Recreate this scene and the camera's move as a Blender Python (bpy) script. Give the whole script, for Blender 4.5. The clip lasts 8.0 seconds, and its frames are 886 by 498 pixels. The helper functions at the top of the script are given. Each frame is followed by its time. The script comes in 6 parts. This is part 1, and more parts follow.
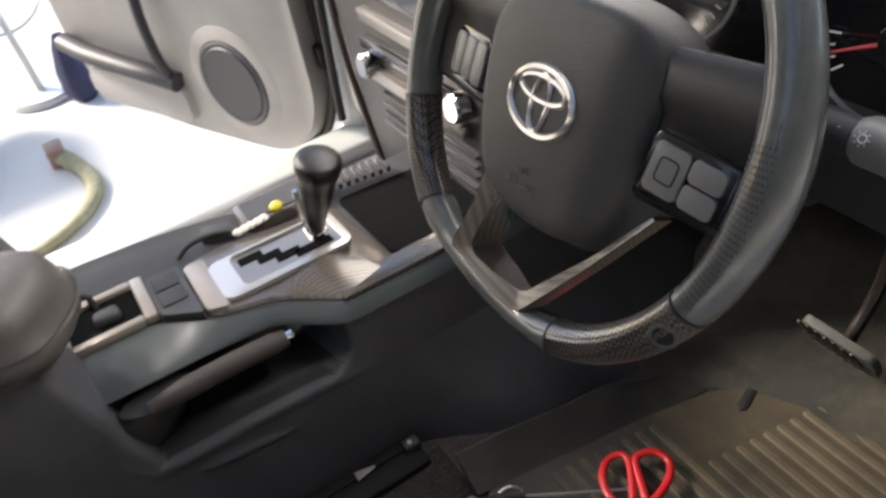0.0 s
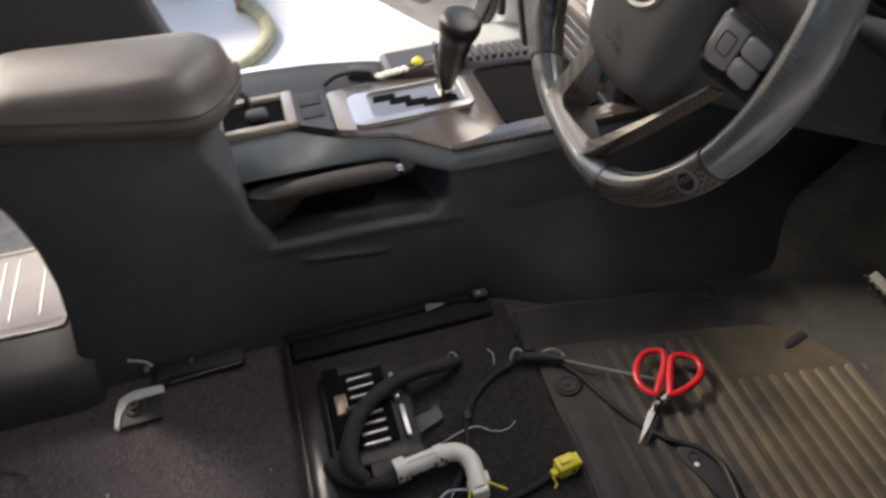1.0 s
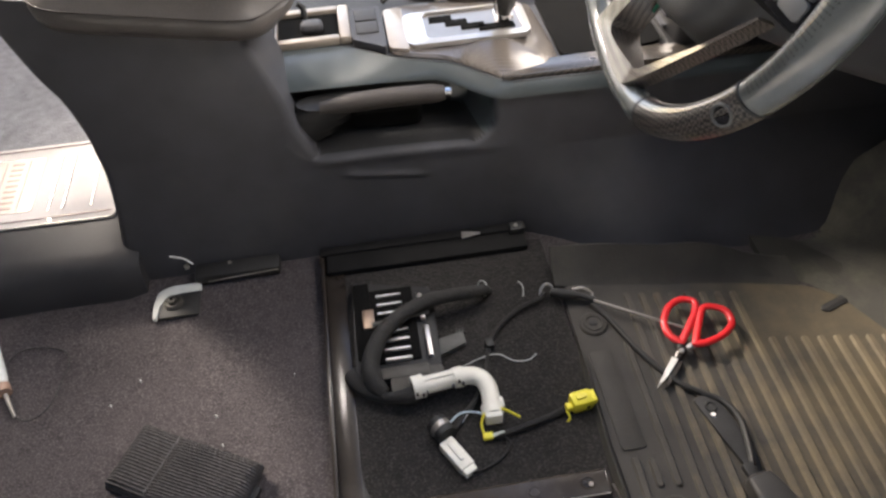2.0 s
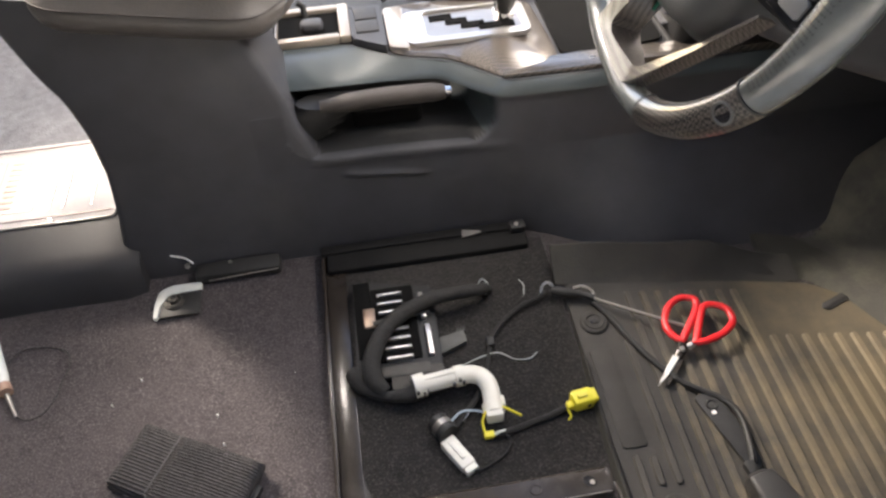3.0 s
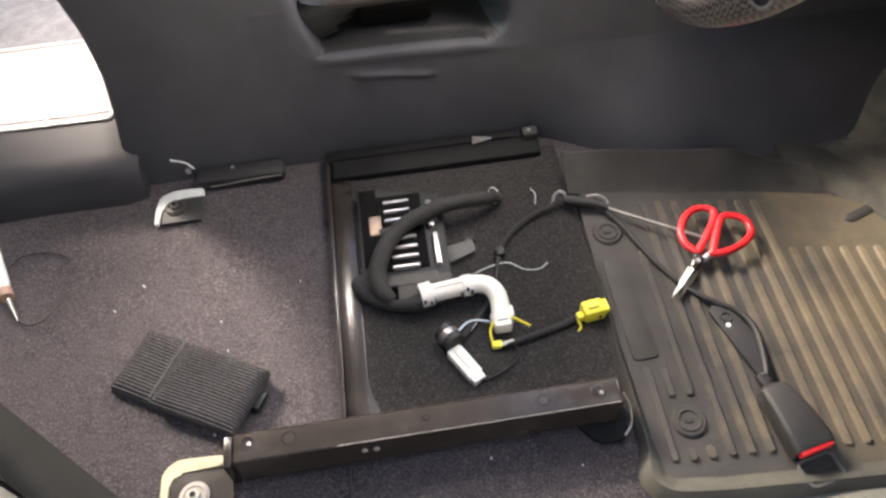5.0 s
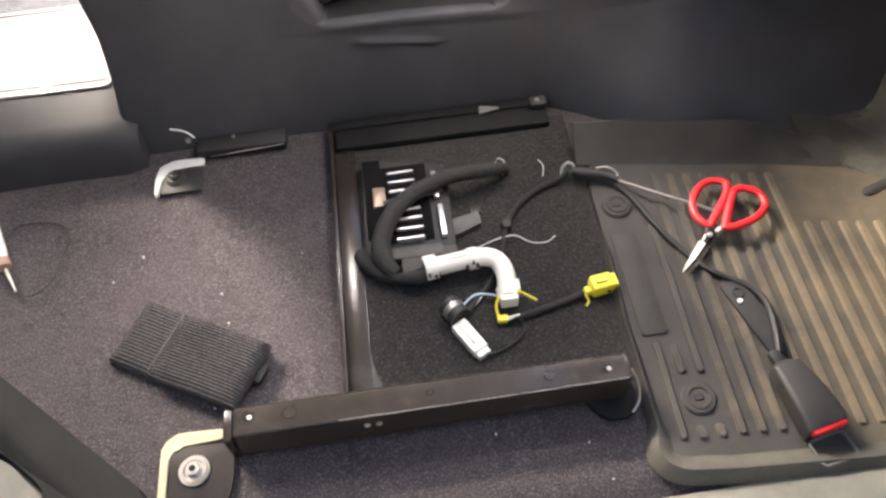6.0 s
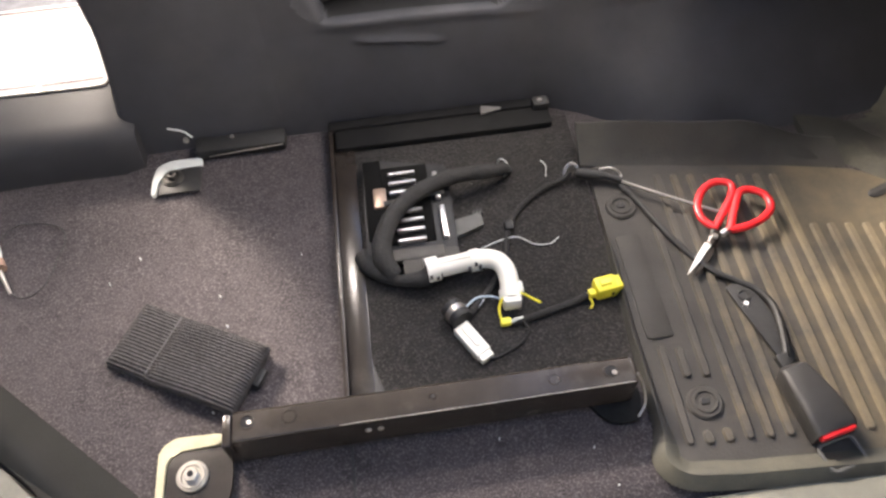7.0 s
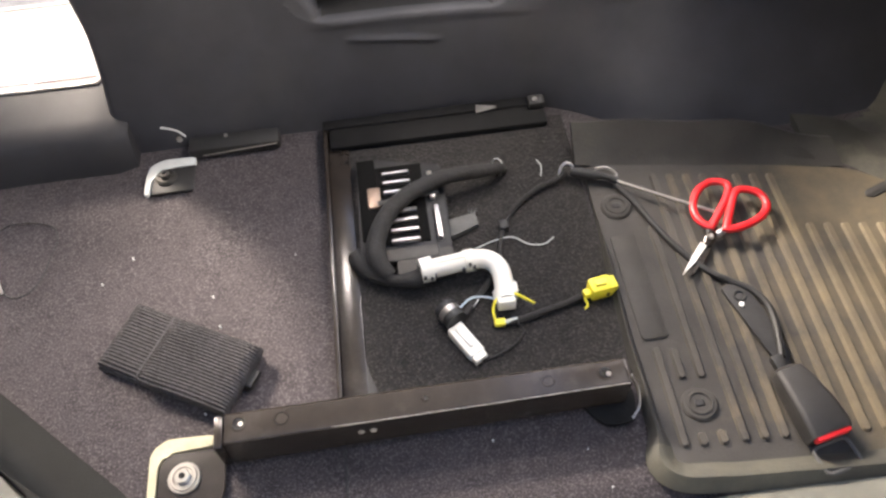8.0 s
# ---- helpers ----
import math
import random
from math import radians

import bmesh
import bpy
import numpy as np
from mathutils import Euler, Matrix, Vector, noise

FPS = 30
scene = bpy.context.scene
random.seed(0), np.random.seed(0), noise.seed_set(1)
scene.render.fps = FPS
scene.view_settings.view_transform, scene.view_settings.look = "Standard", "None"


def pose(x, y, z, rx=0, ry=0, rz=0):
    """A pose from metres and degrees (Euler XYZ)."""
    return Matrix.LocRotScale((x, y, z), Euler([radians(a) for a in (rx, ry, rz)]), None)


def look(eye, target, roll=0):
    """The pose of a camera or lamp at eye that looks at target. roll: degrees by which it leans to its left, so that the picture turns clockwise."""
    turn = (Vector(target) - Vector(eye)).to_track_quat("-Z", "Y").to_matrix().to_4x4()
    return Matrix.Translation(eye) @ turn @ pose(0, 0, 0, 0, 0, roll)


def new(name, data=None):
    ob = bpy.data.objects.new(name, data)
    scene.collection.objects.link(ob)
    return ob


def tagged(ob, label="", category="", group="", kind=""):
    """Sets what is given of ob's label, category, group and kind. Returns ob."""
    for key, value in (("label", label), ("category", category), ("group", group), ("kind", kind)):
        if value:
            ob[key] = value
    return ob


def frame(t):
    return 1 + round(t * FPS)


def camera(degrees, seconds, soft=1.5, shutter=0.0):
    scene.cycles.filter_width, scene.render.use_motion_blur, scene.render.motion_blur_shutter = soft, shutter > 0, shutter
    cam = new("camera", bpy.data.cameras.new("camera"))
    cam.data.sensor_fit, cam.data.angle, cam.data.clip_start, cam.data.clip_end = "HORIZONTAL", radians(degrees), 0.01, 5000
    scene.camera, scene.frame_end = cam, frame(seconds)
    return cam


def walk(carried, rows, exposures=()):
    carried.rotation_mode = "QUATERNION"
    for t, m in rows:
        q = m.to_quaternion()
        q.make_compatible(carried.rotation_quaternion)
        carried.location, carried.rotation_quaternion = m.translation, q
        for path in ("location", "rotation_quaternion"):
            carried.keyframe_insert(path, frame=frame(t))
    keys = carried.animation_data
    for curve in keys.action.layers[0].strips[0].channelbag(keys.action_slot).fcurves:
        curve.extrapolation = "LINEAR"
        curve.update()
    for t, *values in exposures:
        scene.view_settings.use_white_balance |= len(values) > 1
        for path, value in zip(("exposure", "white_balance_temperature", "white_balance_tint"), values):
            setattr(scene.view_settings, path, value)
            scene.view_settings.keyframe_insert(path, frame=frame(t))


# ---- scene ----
cam = camera(59.7, 8.0, soft=2.6, shutter=0.4)
PATH = [
    (0, (0.005, -0.202, 0.898), (0.675, 1.201, -0.36), -10.8),
    (0.5, (-0.009, -0.288, 0.904), (0.492, 1.172, -0.368), -7.6),
    (1, (-0.019, -0.358, 0.9), (0.295, 1.073, -0.461), -4.6),
    (1.2, (-0.017, -0.372, 0.892), (0.232, 1.068, -0.474), -3.4),
    (1.5, (-0.010, -0.381, 0.893), (0.186, 1.016, -0.521), -2.4),
    (1.7, (-0.002, -0.381, 0.889), (0.165, 0.985, -0.566), -2.7),
    (2.8, (0.007, -0.378, 0.882), (0.140, 0.976, -0.584), -3.9),
    (3, (0.003, -0.38, 0.885), (0.148, 0.975, -0.579), -3.6),
    (3.5, (0.006, -0.377, 0.874), (0.154, 0.942, -0.623), -3.2),
    (4, (0.01, -0.372, 0.861), (0.126, 0.882, -0.693), -4.2),
    (4.5, (0.005, -0.371, 0.858), (0.106, 0.856, -0.718), -4.4),
    (6, (0.007, -0.357, 0.828), (0.073, 0.791, -0.808), -4.9),
    (6.5, (0.004, -0.355, 0.827), (0.066, 0.797, -0.808), -4.9),
    (7, (0.0, -0.348, 0.817), (0.077, 0.802, -0.817), -4.4),
    (7.5, (0.002, -0.345, 0.815), (0.085, 0.8, -0.822), -4.1),
    (8, (0.008, -0.342, 0.815), (0.084, 0.8, -0.824), -4.4),
]
walk(cam, [(t, look(eye, target, roll)) for t, eye, target, roll in PATH], [(0, 1.15, 7100, 13), (0.5, 1.0, 7100, 13), (0.9, 1.0, 7100, 14), (1.3, 1.4, 7200, 15), (1.7, 1.7, 7200, 14), (3, 2.17, 7300, 14), (3.5, 2.15, 7300, 15), (4, 2.42, 7350, 16), (4.7, 2.64, 7350, 16), (6, 2.74, 7350, 16), (8, 2.8, 7350, 16)])


# ---- light ----
world = bpy.data.worlds.new("workshop_daylight")
scene.world = world
world.use_nodes = True
wn = world.node_tree.nodes
sky = wn.new("ShaderNodeTexSky")
sky.sky_type, sky.sun_disc = "NISHITA", False
sky.sun_elevation, sky.sun_rotation = radians(34), radians(-37)
wn["Background"].inputs["Strength"].default_value = 0.15
world.node_tree.links.new(sky.outputs["Color"], wn["Background"].inputs["Color"])

sun = new("sun", bpy.data.lights.new("sun", "SUN"))
sun.data.energy, sun.data.angle, sun.data.color = 3.4, radians(14), (1.0, 0.95, 0.88)
sun.matrix_world = look((-2.50, 3.52, 2.90), (0.0, 0.2, 0.1))

# Added area lamp for windscreen daylight, brighter than the sky, lifting console and wheel.
windscreen_fill = new("windscreen_fill", bpy.data.lights.new("windscreen_fill", "AREA"))
windscreen_fill.data.shape, windscreen_fill.data.size, windscreen_fill.data.size_y = "RECTANGLE", 1.15, 0.55
windscreen_fill.data.energy, windscreen_fill.data.color = 7.0, (1.0, 0.97, 0.93)
windscreen_fill.matrix_world = look((0.78, 0.54, 1.06), (0.10, 0.52, 0.28))

# Added fill lamp under the headliner, out of view, to brighten the floor.
dome_fill = new("dome_fill_source", bpy.data.lights.new("dome_fill_source", "AREA"))
dome_fill.data.shape, dome_fill.data.size, dome_fill.data.size_y = "RECTANGLE", 0.13, 0.08
dome_fill.data.energy, dome_fill.data.color = 1.2, (1.0, 0.97, 0.94)
dome_fill.matrix_world = look((-0.24, 0.86, 1.165), (-0.24, 0.861, 0.0))


# ---- materials ----
def material(name, base, rough=0.5, metal=0.0, vary=0.25, scale=30.0, bump=0.0, bump_scale=200.0,
             coat=0.0, stain=None, stain_at=0.55, stain_scale=6.0, spec=0.5):
    """A surface with colour varied at two scales, an optional stain colour with its own shape, and fine relief."""
    m = bpy.data.materials.new(name)
    m.use_nodes = True
    nt = m.node_tree
    n, link = nt.nodes, nt.links.new
    b = n["Principled BSDF"]
    tc = n.new("ShaderNodeTexCoord")
    a = n.new("ShaderNodeTexNoise")
    a.inputs["Scale"].default_value, a.inputs["Detail"].default_value = scale, 6
    c = n.new("ShaderNodeTexNoise")
    c.inputs["Scale"].default_value, c.inputs["Detail"].default_value = scale * 0.13, 3
    link(tc.outputs["Object"], a.inputs["Vector"])
    link(tc.outputs["Object"], c.inputs["Vector"])
    ramp = n.new("ShaderNodeMapRange")
    ramp.inputs["From Min"].default_value, ramp.inputs["From Max"].default_value = 0.3, 0.7
    ramp.inputs["To Min"].default_value, ramp.inputs["To Max"].default_value = 1 - vary, 1 + vary
    mean = n.new("ShaderNodeMath")
    mean.operation = "MULTIPLY_ADD"
    mean.inputs[1].default_value, mean.inputs[2].default_value = 0.6, 0.0
    link(a.outputs["Fac"], mean.inputs[0])
    add = n.new("ShaderNodeMath")
    add.operation = "MULTIPLY_ADD"
    add.inputs[1].default_value = 0.4
    link(c.outputs["Fac"], add.inputs[0])
    link(mean.outputs[0], add.inputs[2])
    link(add.outputs[0], ramp.inputs["Value"])
    mul = n.new("ShaderNodeVectorMath")
    mul.operation = "SCALE"
    mul.inputs[0].default_value = base
    link(ramp.outputs[0], mul.inputs["Scale"])
    colour = mul.outputs[0]
    if stain:
        s = n.new("ShaderNodeTexNoise")
        s.inputs["Scale"].default_value, s.inputs["Detail"].default_value, s.inputs["Roughness"].default_value = stain_scale, 8, 0.65
        link(tc.outputs["Object"], s.inputs["Vector"])
        f = n.new("ShaderNodeMapRange")
        f.inputs["From Min"].default_value, f.inputs["From Max"].default_value = stain_at - 0.12, stain_at + 0.12
        link(s.outputs["Fac"], f.inputs["Value"])
        mix = n.new("ShaderNodeMix")
        mix.data_type = "RGBA"
        link(f.outputs[0], mix.inputs["Factor"])
        link(colour, mix.inputs["A"])
        mix.inputs["B"].default_value = (*stain, 1)
        colour = mix.outputs["Result"]
    link(colour, b.inputs["Base Color"])
    rr = n.new("ShaderNodeMapRange")
    rr.inputs["To Min"].default_value, rr.inputs["To Max"].default_value = max(rough - 0.1, 0.02), min(rough + 0.1, 1)
    link(c.outputs["Fac"], rr.inputs["Value"])
    link(rr.outputs[0], b.inputs["Roughness"])
    b.inputs["Metallic"].default_value = metal
    b.inputs["Coat Weight"].default_value = coat
    b.inputs["Coat Roughness"].default_value = 0.08
    b.inputs["Specular IOR Level"].default_value = spec
    if bump:
        h = n.new("ShaderNodeTexNoise")
        h.inputs["Scale"].default_value, h.inputs["Detail"].default_value = bump_scale, 4
        link(tc.outputs["Object"], h.inputs["Vector"])
        bp = n.new("ShaderNodeBump")
        bp.inputs["Strength"].default_value, bp.inputs["Distance"].default_value = bump, 0.002
        link(h.outputs["Fac"], bp.inputs["Height"])
        link(bp.outputs[0], b.inputs["Normal"])
    return m


def carpet_material(name, base, fleck, amount=0.6, size=420.0):
    """Needle-punched carpet: dark fibre with pale flecks, and a rough nap."""
    m = material(name, base, 0.95, vary=0.4, scale=60, bump=1.0, bump_scale=260, spec=0.25)
    nt = m.node_tree
    n, link = nt.nodes, nt.links.new
    b = n["Principled BSDF"]
    old = b.inputs["Base Color"].links[0].from_socket
    tc = n.new("ShaderNodeTexCoord")
    v = n.new("ShaderNodeTexNoise")
    v.inputs["Scale"].default_value, v.inputs["Detail"].default_value = size, 3
    link(tc.outputs["Object"], v.inputs["Vector"])
    f = n.new("ShaderNodeMapRange")
    f.inputs["From Min"].default_value, f.inputs["From Max"].default_value = amount - 0.06, amount + 0.08
    link(v.outputs["Fac"], f.inputs["Value"])
    mix = n.new("ShaderNodeMix")
    mix.data_type = "RGBA"
    link(f.outputs[0], mix.inputs["Factor"])
    link(old, mix.inputs["A"])
    mix.inputs["B"].default_value = (*fleck, 1)
    link(mix.outputs["Result"], b.inputs["Base Color"])
    b.inputs["Sheen Weight"].default_value = 0.12
    return m


def weave_material(name, dark, light, pitch=0.0032, coat=1.0):
    """Carbon-look film: a twill of two greys under clear lacquer."""
    m = bpy.data.materials.new(name)
    m.use_nodes = True
    nt = m.node_tree
    n, link = nt.nodes, nt.links.new
    b = n["Principled BSDF"]
    tc = n.new("ShaderNodeTexCoord")
    mp = n.new("ShaderNodeMapping")
    mp.inputs["Rotation"].default_value = (0.3, 0.25, radians(38))
    link(tc.outputs["Object"], mp.inputs["Vector"])
    ck = n.new("ShaderNodeTexChecker")
    ck.inputs["Scale"].default_value = 1 / pitch
    ck.inputs["Color1"].default_value, ck.inputs["Color2"].default_value = (*dark, 1), (*light, 1)
    link(mp.outputs[0], ck.inputs["Vector"])
    link(ck.outputs["Color"], b.inputs["Base Color"])
    nz = n.new("ShaderNodeTexNoise")
    nz.inputs["Scale"].default_value = 25
    link(tc.outputs["Object"], nz.inputs["Vector"])
    r = n.new("ShaderNodeMapRange")
    r.inputs["To Min"].default_value, r.inputs["To Max"].default_value = 0.22, 0.42
    link(nz.outputs["Fac"], r.inputs["Value"])
    link(r.outputs[0], b.inputs["Roughness"])
    b.inputs["Metallic"].default_value = 0.35
    b.inputs["Coat Weight"].default_value, b.inputs["Coat Roughness"].default_value = coat, 0.14
    return m


def knit_material(name, base, rough=0.9):
    """Knitted cloth: varied dark yarn with a rough nap."""
    return material(name, base, rough, vary=0.45, scale=140, bump=0.8, bump_scale=700)


CARPET = carpet_material("black_carpet", (0.036, 0.031, 0.0325), (0.092, 0.079, 0.082), 0.55, 440.0)
# Grey carpet, its base raised further to paint the strong sunlight on it.
CARPET_GREY = carpet_material("sunlit_grey_carpet", (0.27, 0.265, 0.275), (0.3, 0.3, 0.3), 0.56)
CARPET_INNER = carpet_material("worn_carpet", (0.015, 0.0135, 0.013), (0.045, 0.041, 0.038), 0.57, 460.0)
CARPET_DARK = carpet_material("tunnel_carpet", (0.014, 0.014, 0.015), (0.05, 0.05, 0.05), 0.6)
PLASTIC = material("black_grained_plastic", (0.044, 0.045, 0.051), 0.5, vary=0.25, scale=18, bump=0.25, bump_scale=900, stain=(0.06, 0.06, 0.062), stain_at=0.62)
PLASTIC_SOFT = material("soft_dash_plastic", (0.032, 0.032, 0.034), 0.55, vary=0.2, scale=14, bump=0.3, bump_scale=700)
CONSOLE_BAND = material("satin_console_band", (0.055, 0.067, 0.070), 0.27, vary=0.2, scale=12, bump=0.03, bump_scale=500, coat=0.5)
AIRBAG = material("airbag_vinyl", (0.056, 0.055, 0.052), 0.5, vary=0.15, scale=14, bump=0.25, bump_scale=700)
# Lighter copy of the black leather, painting the light on the lid.
LID_LEATHER = material("lit_lid_leather", (0.078, 0.070, 0.064), 0.42, vary=0.25, scale=16, bump=0.35, bump_scale=420)
LEATHER = material("black_leather", (0.046, 0.040, 0.036), 0.55, vary=0.25, scale=16, bump=0.35, bump_scale=420, spec=0.35)
WHEEL_LEATHER = material("steering_leather", (0.100, 0.108, 0.101), 0.26, vary=0.3, scale=45, bump=0.22, bump_scale=560, coat=0.85)
CARBON = weave_material("carbon_film", (0.060, 0.050, 0.042), (0.20, 0.172, 0.148), 0.0019)
CARBON_DARK = weave_material("carbon_dark", (0.012, 0.011, 0.01), (0.11, 0.095, 0.084), 0.0028)
SILVER = material("satin_silver_trim", (0.62, 0.60, 0.58), 0.3, 0.85, vary=0.08, scale=20, bump=0.05)
CHROME = material("chrome", (0.8, 0.8, 0.8), 0.1, 1.0, vary=0.05, scale=30)
STEEL_BLACK = material("black_painted_steel", (0.025, 0.020, 0.017), 0.22, 0.0, vary=0.35, scale=30, bump=0.12, bump_scale=160, stain=(0.05, 0.045, 0.04), stain_at=0.66, stain_scale=14, spec=0.45)
STEEL_DULL = material("dull_dusty_steel", (0.055, 0.052, 0.048), 0.55, 0.6, vary=0.3, scale=60, bump=0.2)
STEEL = material("bare_steel", (0.45, 0.43, 0.40), 0.33, 0.9, vary=0.2, scale=60, bump=0.1)
def dusty_lit_rubber(name, clean, dust, start, width, more=0.0):
    """Rubber with dry dust in patches; its ramp along x also paints the lit side."""
    m = material(name, clean, 0.72, vary=0.35, scale=22, bump=0.4, bump_scale=320)
    nt = m.node_tree
    n, link = nt.nodes, nt.links.new
    b = n["Principled BSDF"]
    old = b.inputs["Base Color"].links[0].from_socket
    tc = n.new("ShaderNodeTexCoord")
    sx = n.new("ShaderNodeSeparateXYZ")
    link(tc.outputs["Object"], sx.inputs[0])
    # Ramp along x: paler towards the front, painting the light on the mat.
    f = n.new("ShaderNodeMapRange")
    f.clamp = False
    f.inputs["From Min"].default_value, f.inputs["From Max"].default_value = start, start + width
    link(sx.outputs["X"], f.inputs["Value"])
    nz = n.new("ShaderNodeTexNoise")
    nz.inputs["Scale"].default_value, nz.inputs["Detail"].default_value, nz.inputs["Roughness"].default_value = 9, 9, 0.7
    link(tc.outputs["Object"], nz.inputs["Vector"])
    a = n.new("ShaderNodeMath")
    a.operation = "MULTIPLY_ADD"
    a.inputs[1].default_value, a.inputs[2].default_value = 3.4, -1.85 + more
    link(nz.outputs["Fac"], a.inputs[0])
    c = n.new("ShaderNodeMath")
    c.operation, c.use_clamp = "ADD", True
    lim = n.new("ShaderNodeMath")
    lim.operation = "MINIMUM"
    lim.inputs[1].default_value = 0.85
    link(f.outputs[0], lim.inputs[0])
    link(lim.outputs[0], c.inputs[0])
    link(a.outputs[0], c.inputs[1])
    mix = n.new("ShaderNodeMix")
    mix.data_type = "RGBA"
    link(c.outputs[0], mix.inputs["Factor"])
    link(old, mix.inputs["A"])
    mix.inputs["B"].default_value = (*dust, 1)
    link(mix.outputs["Result"], b.inputs["Base Color"])
    return m


RUBBER_MAT = dusty_lit_rubber("dirty_lit_rubber_mat", (0.034, 0.031, 0.027), (0.088, 0.071, 0.044), 0.345, 0.20)
RUBBER_RIB = dusty_lit_rubber("worn_lit_mat_rib", (0.050, 0.045, 0.038), (0.138, 0.110, 0.068), 0.325, 0.19, 0.10)
RUBBER_EDGE = material("dark_rubber_edge", (0.050, 0.048, 0.038), 0.7, vary=0.35, scale=20, bump=0.4, bump_scale=300, stain=(0.092, 0.086, 0.062), stain_at=0.54, stain_scale=8)
RUBBER_DARK = material("dark_mat_edge", (0.034, 0.032, 0.028), 0.72, vary=0.35, scale=20, bump=0.4, bump_scale=300, stain=(0.062, 0.058, 0.044), stain_at=0.62, stain_scale=8)
LINING = material("dusty_lining", (0.028, 0.027, 0.022), 0.75, vary=0.35, scale=16, bump=0.5, bump_scale=240, stain=(0.082, 0.078, 0.056), stain_at=0.55, stain_scale=7)
COVER_PLASTIC = material("grey_black_cover_plastic", (0.030, 0.030, 0.033), 0.6, vary=0.25, scale=18, bump=0.25, bump_scale=900, spec=0.3)
PLATE_BROWN = material("dark_brown_floor_plate", (0.020, 0.016, 0.014), 0.6, vary=0.35, scale=40, bump=0.2, spec=0.25)
SPOKE_BLACK = material("black_spoke_plastic", (0.014, 0.014, 0.015), 0.38, vary=0.2, scale=30, bump=0.1, bump_scale=700)
PEDAL_GREY = material("worn_pedal_rubber", (0.075, 0.075, 0.070), 0.6, vary=0.25, scale=40, bump=0.3)
MODULE_BLACK = material("module_casing_black", (0.016, 0.016, 0.017), 0.55, vary=0.25, scale=40, bump=0.15, spec=0.3)
COPPER_SHEET = material("coppery_sheet", (0.30, 0.22, 0.17), 0.4, 0.6, vary=0.25, scale=60, bump=0.1)
CORD_GREY = material("grey_hem_thread", (0.085, 0.082, 0.082), 0.9, vary=0.4, scale=140, bump=0.6, bump_scale=600)
RAIL_MATT = material("matt_black_steel", (0.010, 0.010, 0.010), 0.75, vary=0.3, scale=40, bump=0.3, spec=0.15)
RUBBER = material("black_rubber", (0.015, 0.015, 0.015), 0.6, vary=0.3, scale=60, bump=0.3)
WHITE_NYLON = material("white_nylon", (0.78, 0.76, 0.68), 0.4, vary=0.08, scale=25, bump=0.1, stain=(0.6, 0.57, 0.48), stain_at=0.68)
YELLOW = material("yellow_plastic", (0.75, 0.66, 0.05), 0.4, vary=0.12, scale=60, bump=0.1)
PALE_STEEL = material("pale_ground_steel", (0.72, 0.70, 0.66), 0.4, 0.35, vary=0.15, scale=50, bump=0.05)
RED = material("red_handle_plastic", (0.62, 0.02, 0.025), 0.35, vary=0.12, scale=30, bump=0.05)
TRIM_DARK = material("matt_dark_trim", (0.012, 0.012, 0.011), 0.7, vary=0.3, scale=20, bump=0.3, bump_scale=500, spec=0.2)
BUCKLE_BLACK = material("grained_buckle_plastic", (0.022, 0.021, 0.020), 0.5, vary=0.25, scale=30, bump=0.3, bump_scale=800, stain=(0.04, 0.037, 0.032), stain_at=0.64)
CREAM = material("cream_foam", (0.42, 0.39, 0.27), 0.85, vary=0.2, scale=40, bump=0.6, bump_scale=200, stain=(0.4, 0.36, 0.24), stain_at=0.6)
GREYWHITE = material("pale_sealant", (0.5, 0.52, 0.5), 0.7, vary=0.2, scale=40, bump=0.4)
CLOTH = knit_material("black_knit", (0.03, 0.03, 0.033))
CLOTH_CORD = knit_material("black_knit_cord", (0.054, 0.051, 0.052))
TAPE = material("cloth_tape_harness", (0.02, 0.019, 0.018), 0.85, vary=0.35, scale=80, bump=0.9, bump_scale=300)
SCUFF = material("brushed_scuff_plate", (0.62, 0.58, 0.55), 0.35, 0.2, vary=0.12, scale=22, bump=0.06)
SCUFF_TAN = material("scuff_plate_tan", (0.27, 0.21, 0.18), 0.4, 0.15, vary=0.12, scale=30)
SCUFF_INK = material("scuff_plate_print", (0.17, 0.13, 0.115), 0.45, 0.4, vary=0.2)
DOOR_TRIM = material("grey_door_trim", (0.28, 0.27, 0.26), 0.55, vary=0.12, scale=10, bump=0.25, bump_scale=500)
DOOR_DARK = material("dark_door_trim", (0.020, 0.020, 0.026), 0.5, vary=0.2, scale=14, bump=0.2)
PAINT = material("pale_body_paint", (0.62, 0.64, 0.62), 0.25, vary=0.05, scale=6, coat=0.6)
CONCRETE = material("pale_workshop_floor", (0.78, 0.76, 0.72), 0.6, vary=0.08, scale=3, bump=0.2, bump_scale=60, stain=(0.66, 0.63, 0.56), stain_at=0.68, stain_scale=2)
# Grey chosen for how much fill light the added walls throw back.
WALL_FILL = material("grey_fill_wall", (0.22, 0.22, 0.22), 0.8, vary=0.05, scale=3, bump=0.1)
KNOB_LEATHER = material("knob_leather", (0.008, 0.008, 0.008), 0.33, vary=0.3, scale=30, bump=0.4, bump_scale=400)
# Near-black that paints the shade of recesses on flat, closed surfaces.
SHADE_BLACK = material("painted_recess_shade", (0.004, 0.004, 0.004), 0.9, vary=0.3, spec=0.1)
SWITCH_GREY = material("grey_switch_plastic", (0.19, 0.187, 0.178), 0.32, vary=0.15, scale=30)
GLASS_BLACK = material("gauge_black", (0.01, 0.01, 0.012), 0.15, vary=0.1, coat=0.5)
PALE_PRINT = material("pale_print", (0.7, 0.7, 0.7), 0.5, vary=0.05)
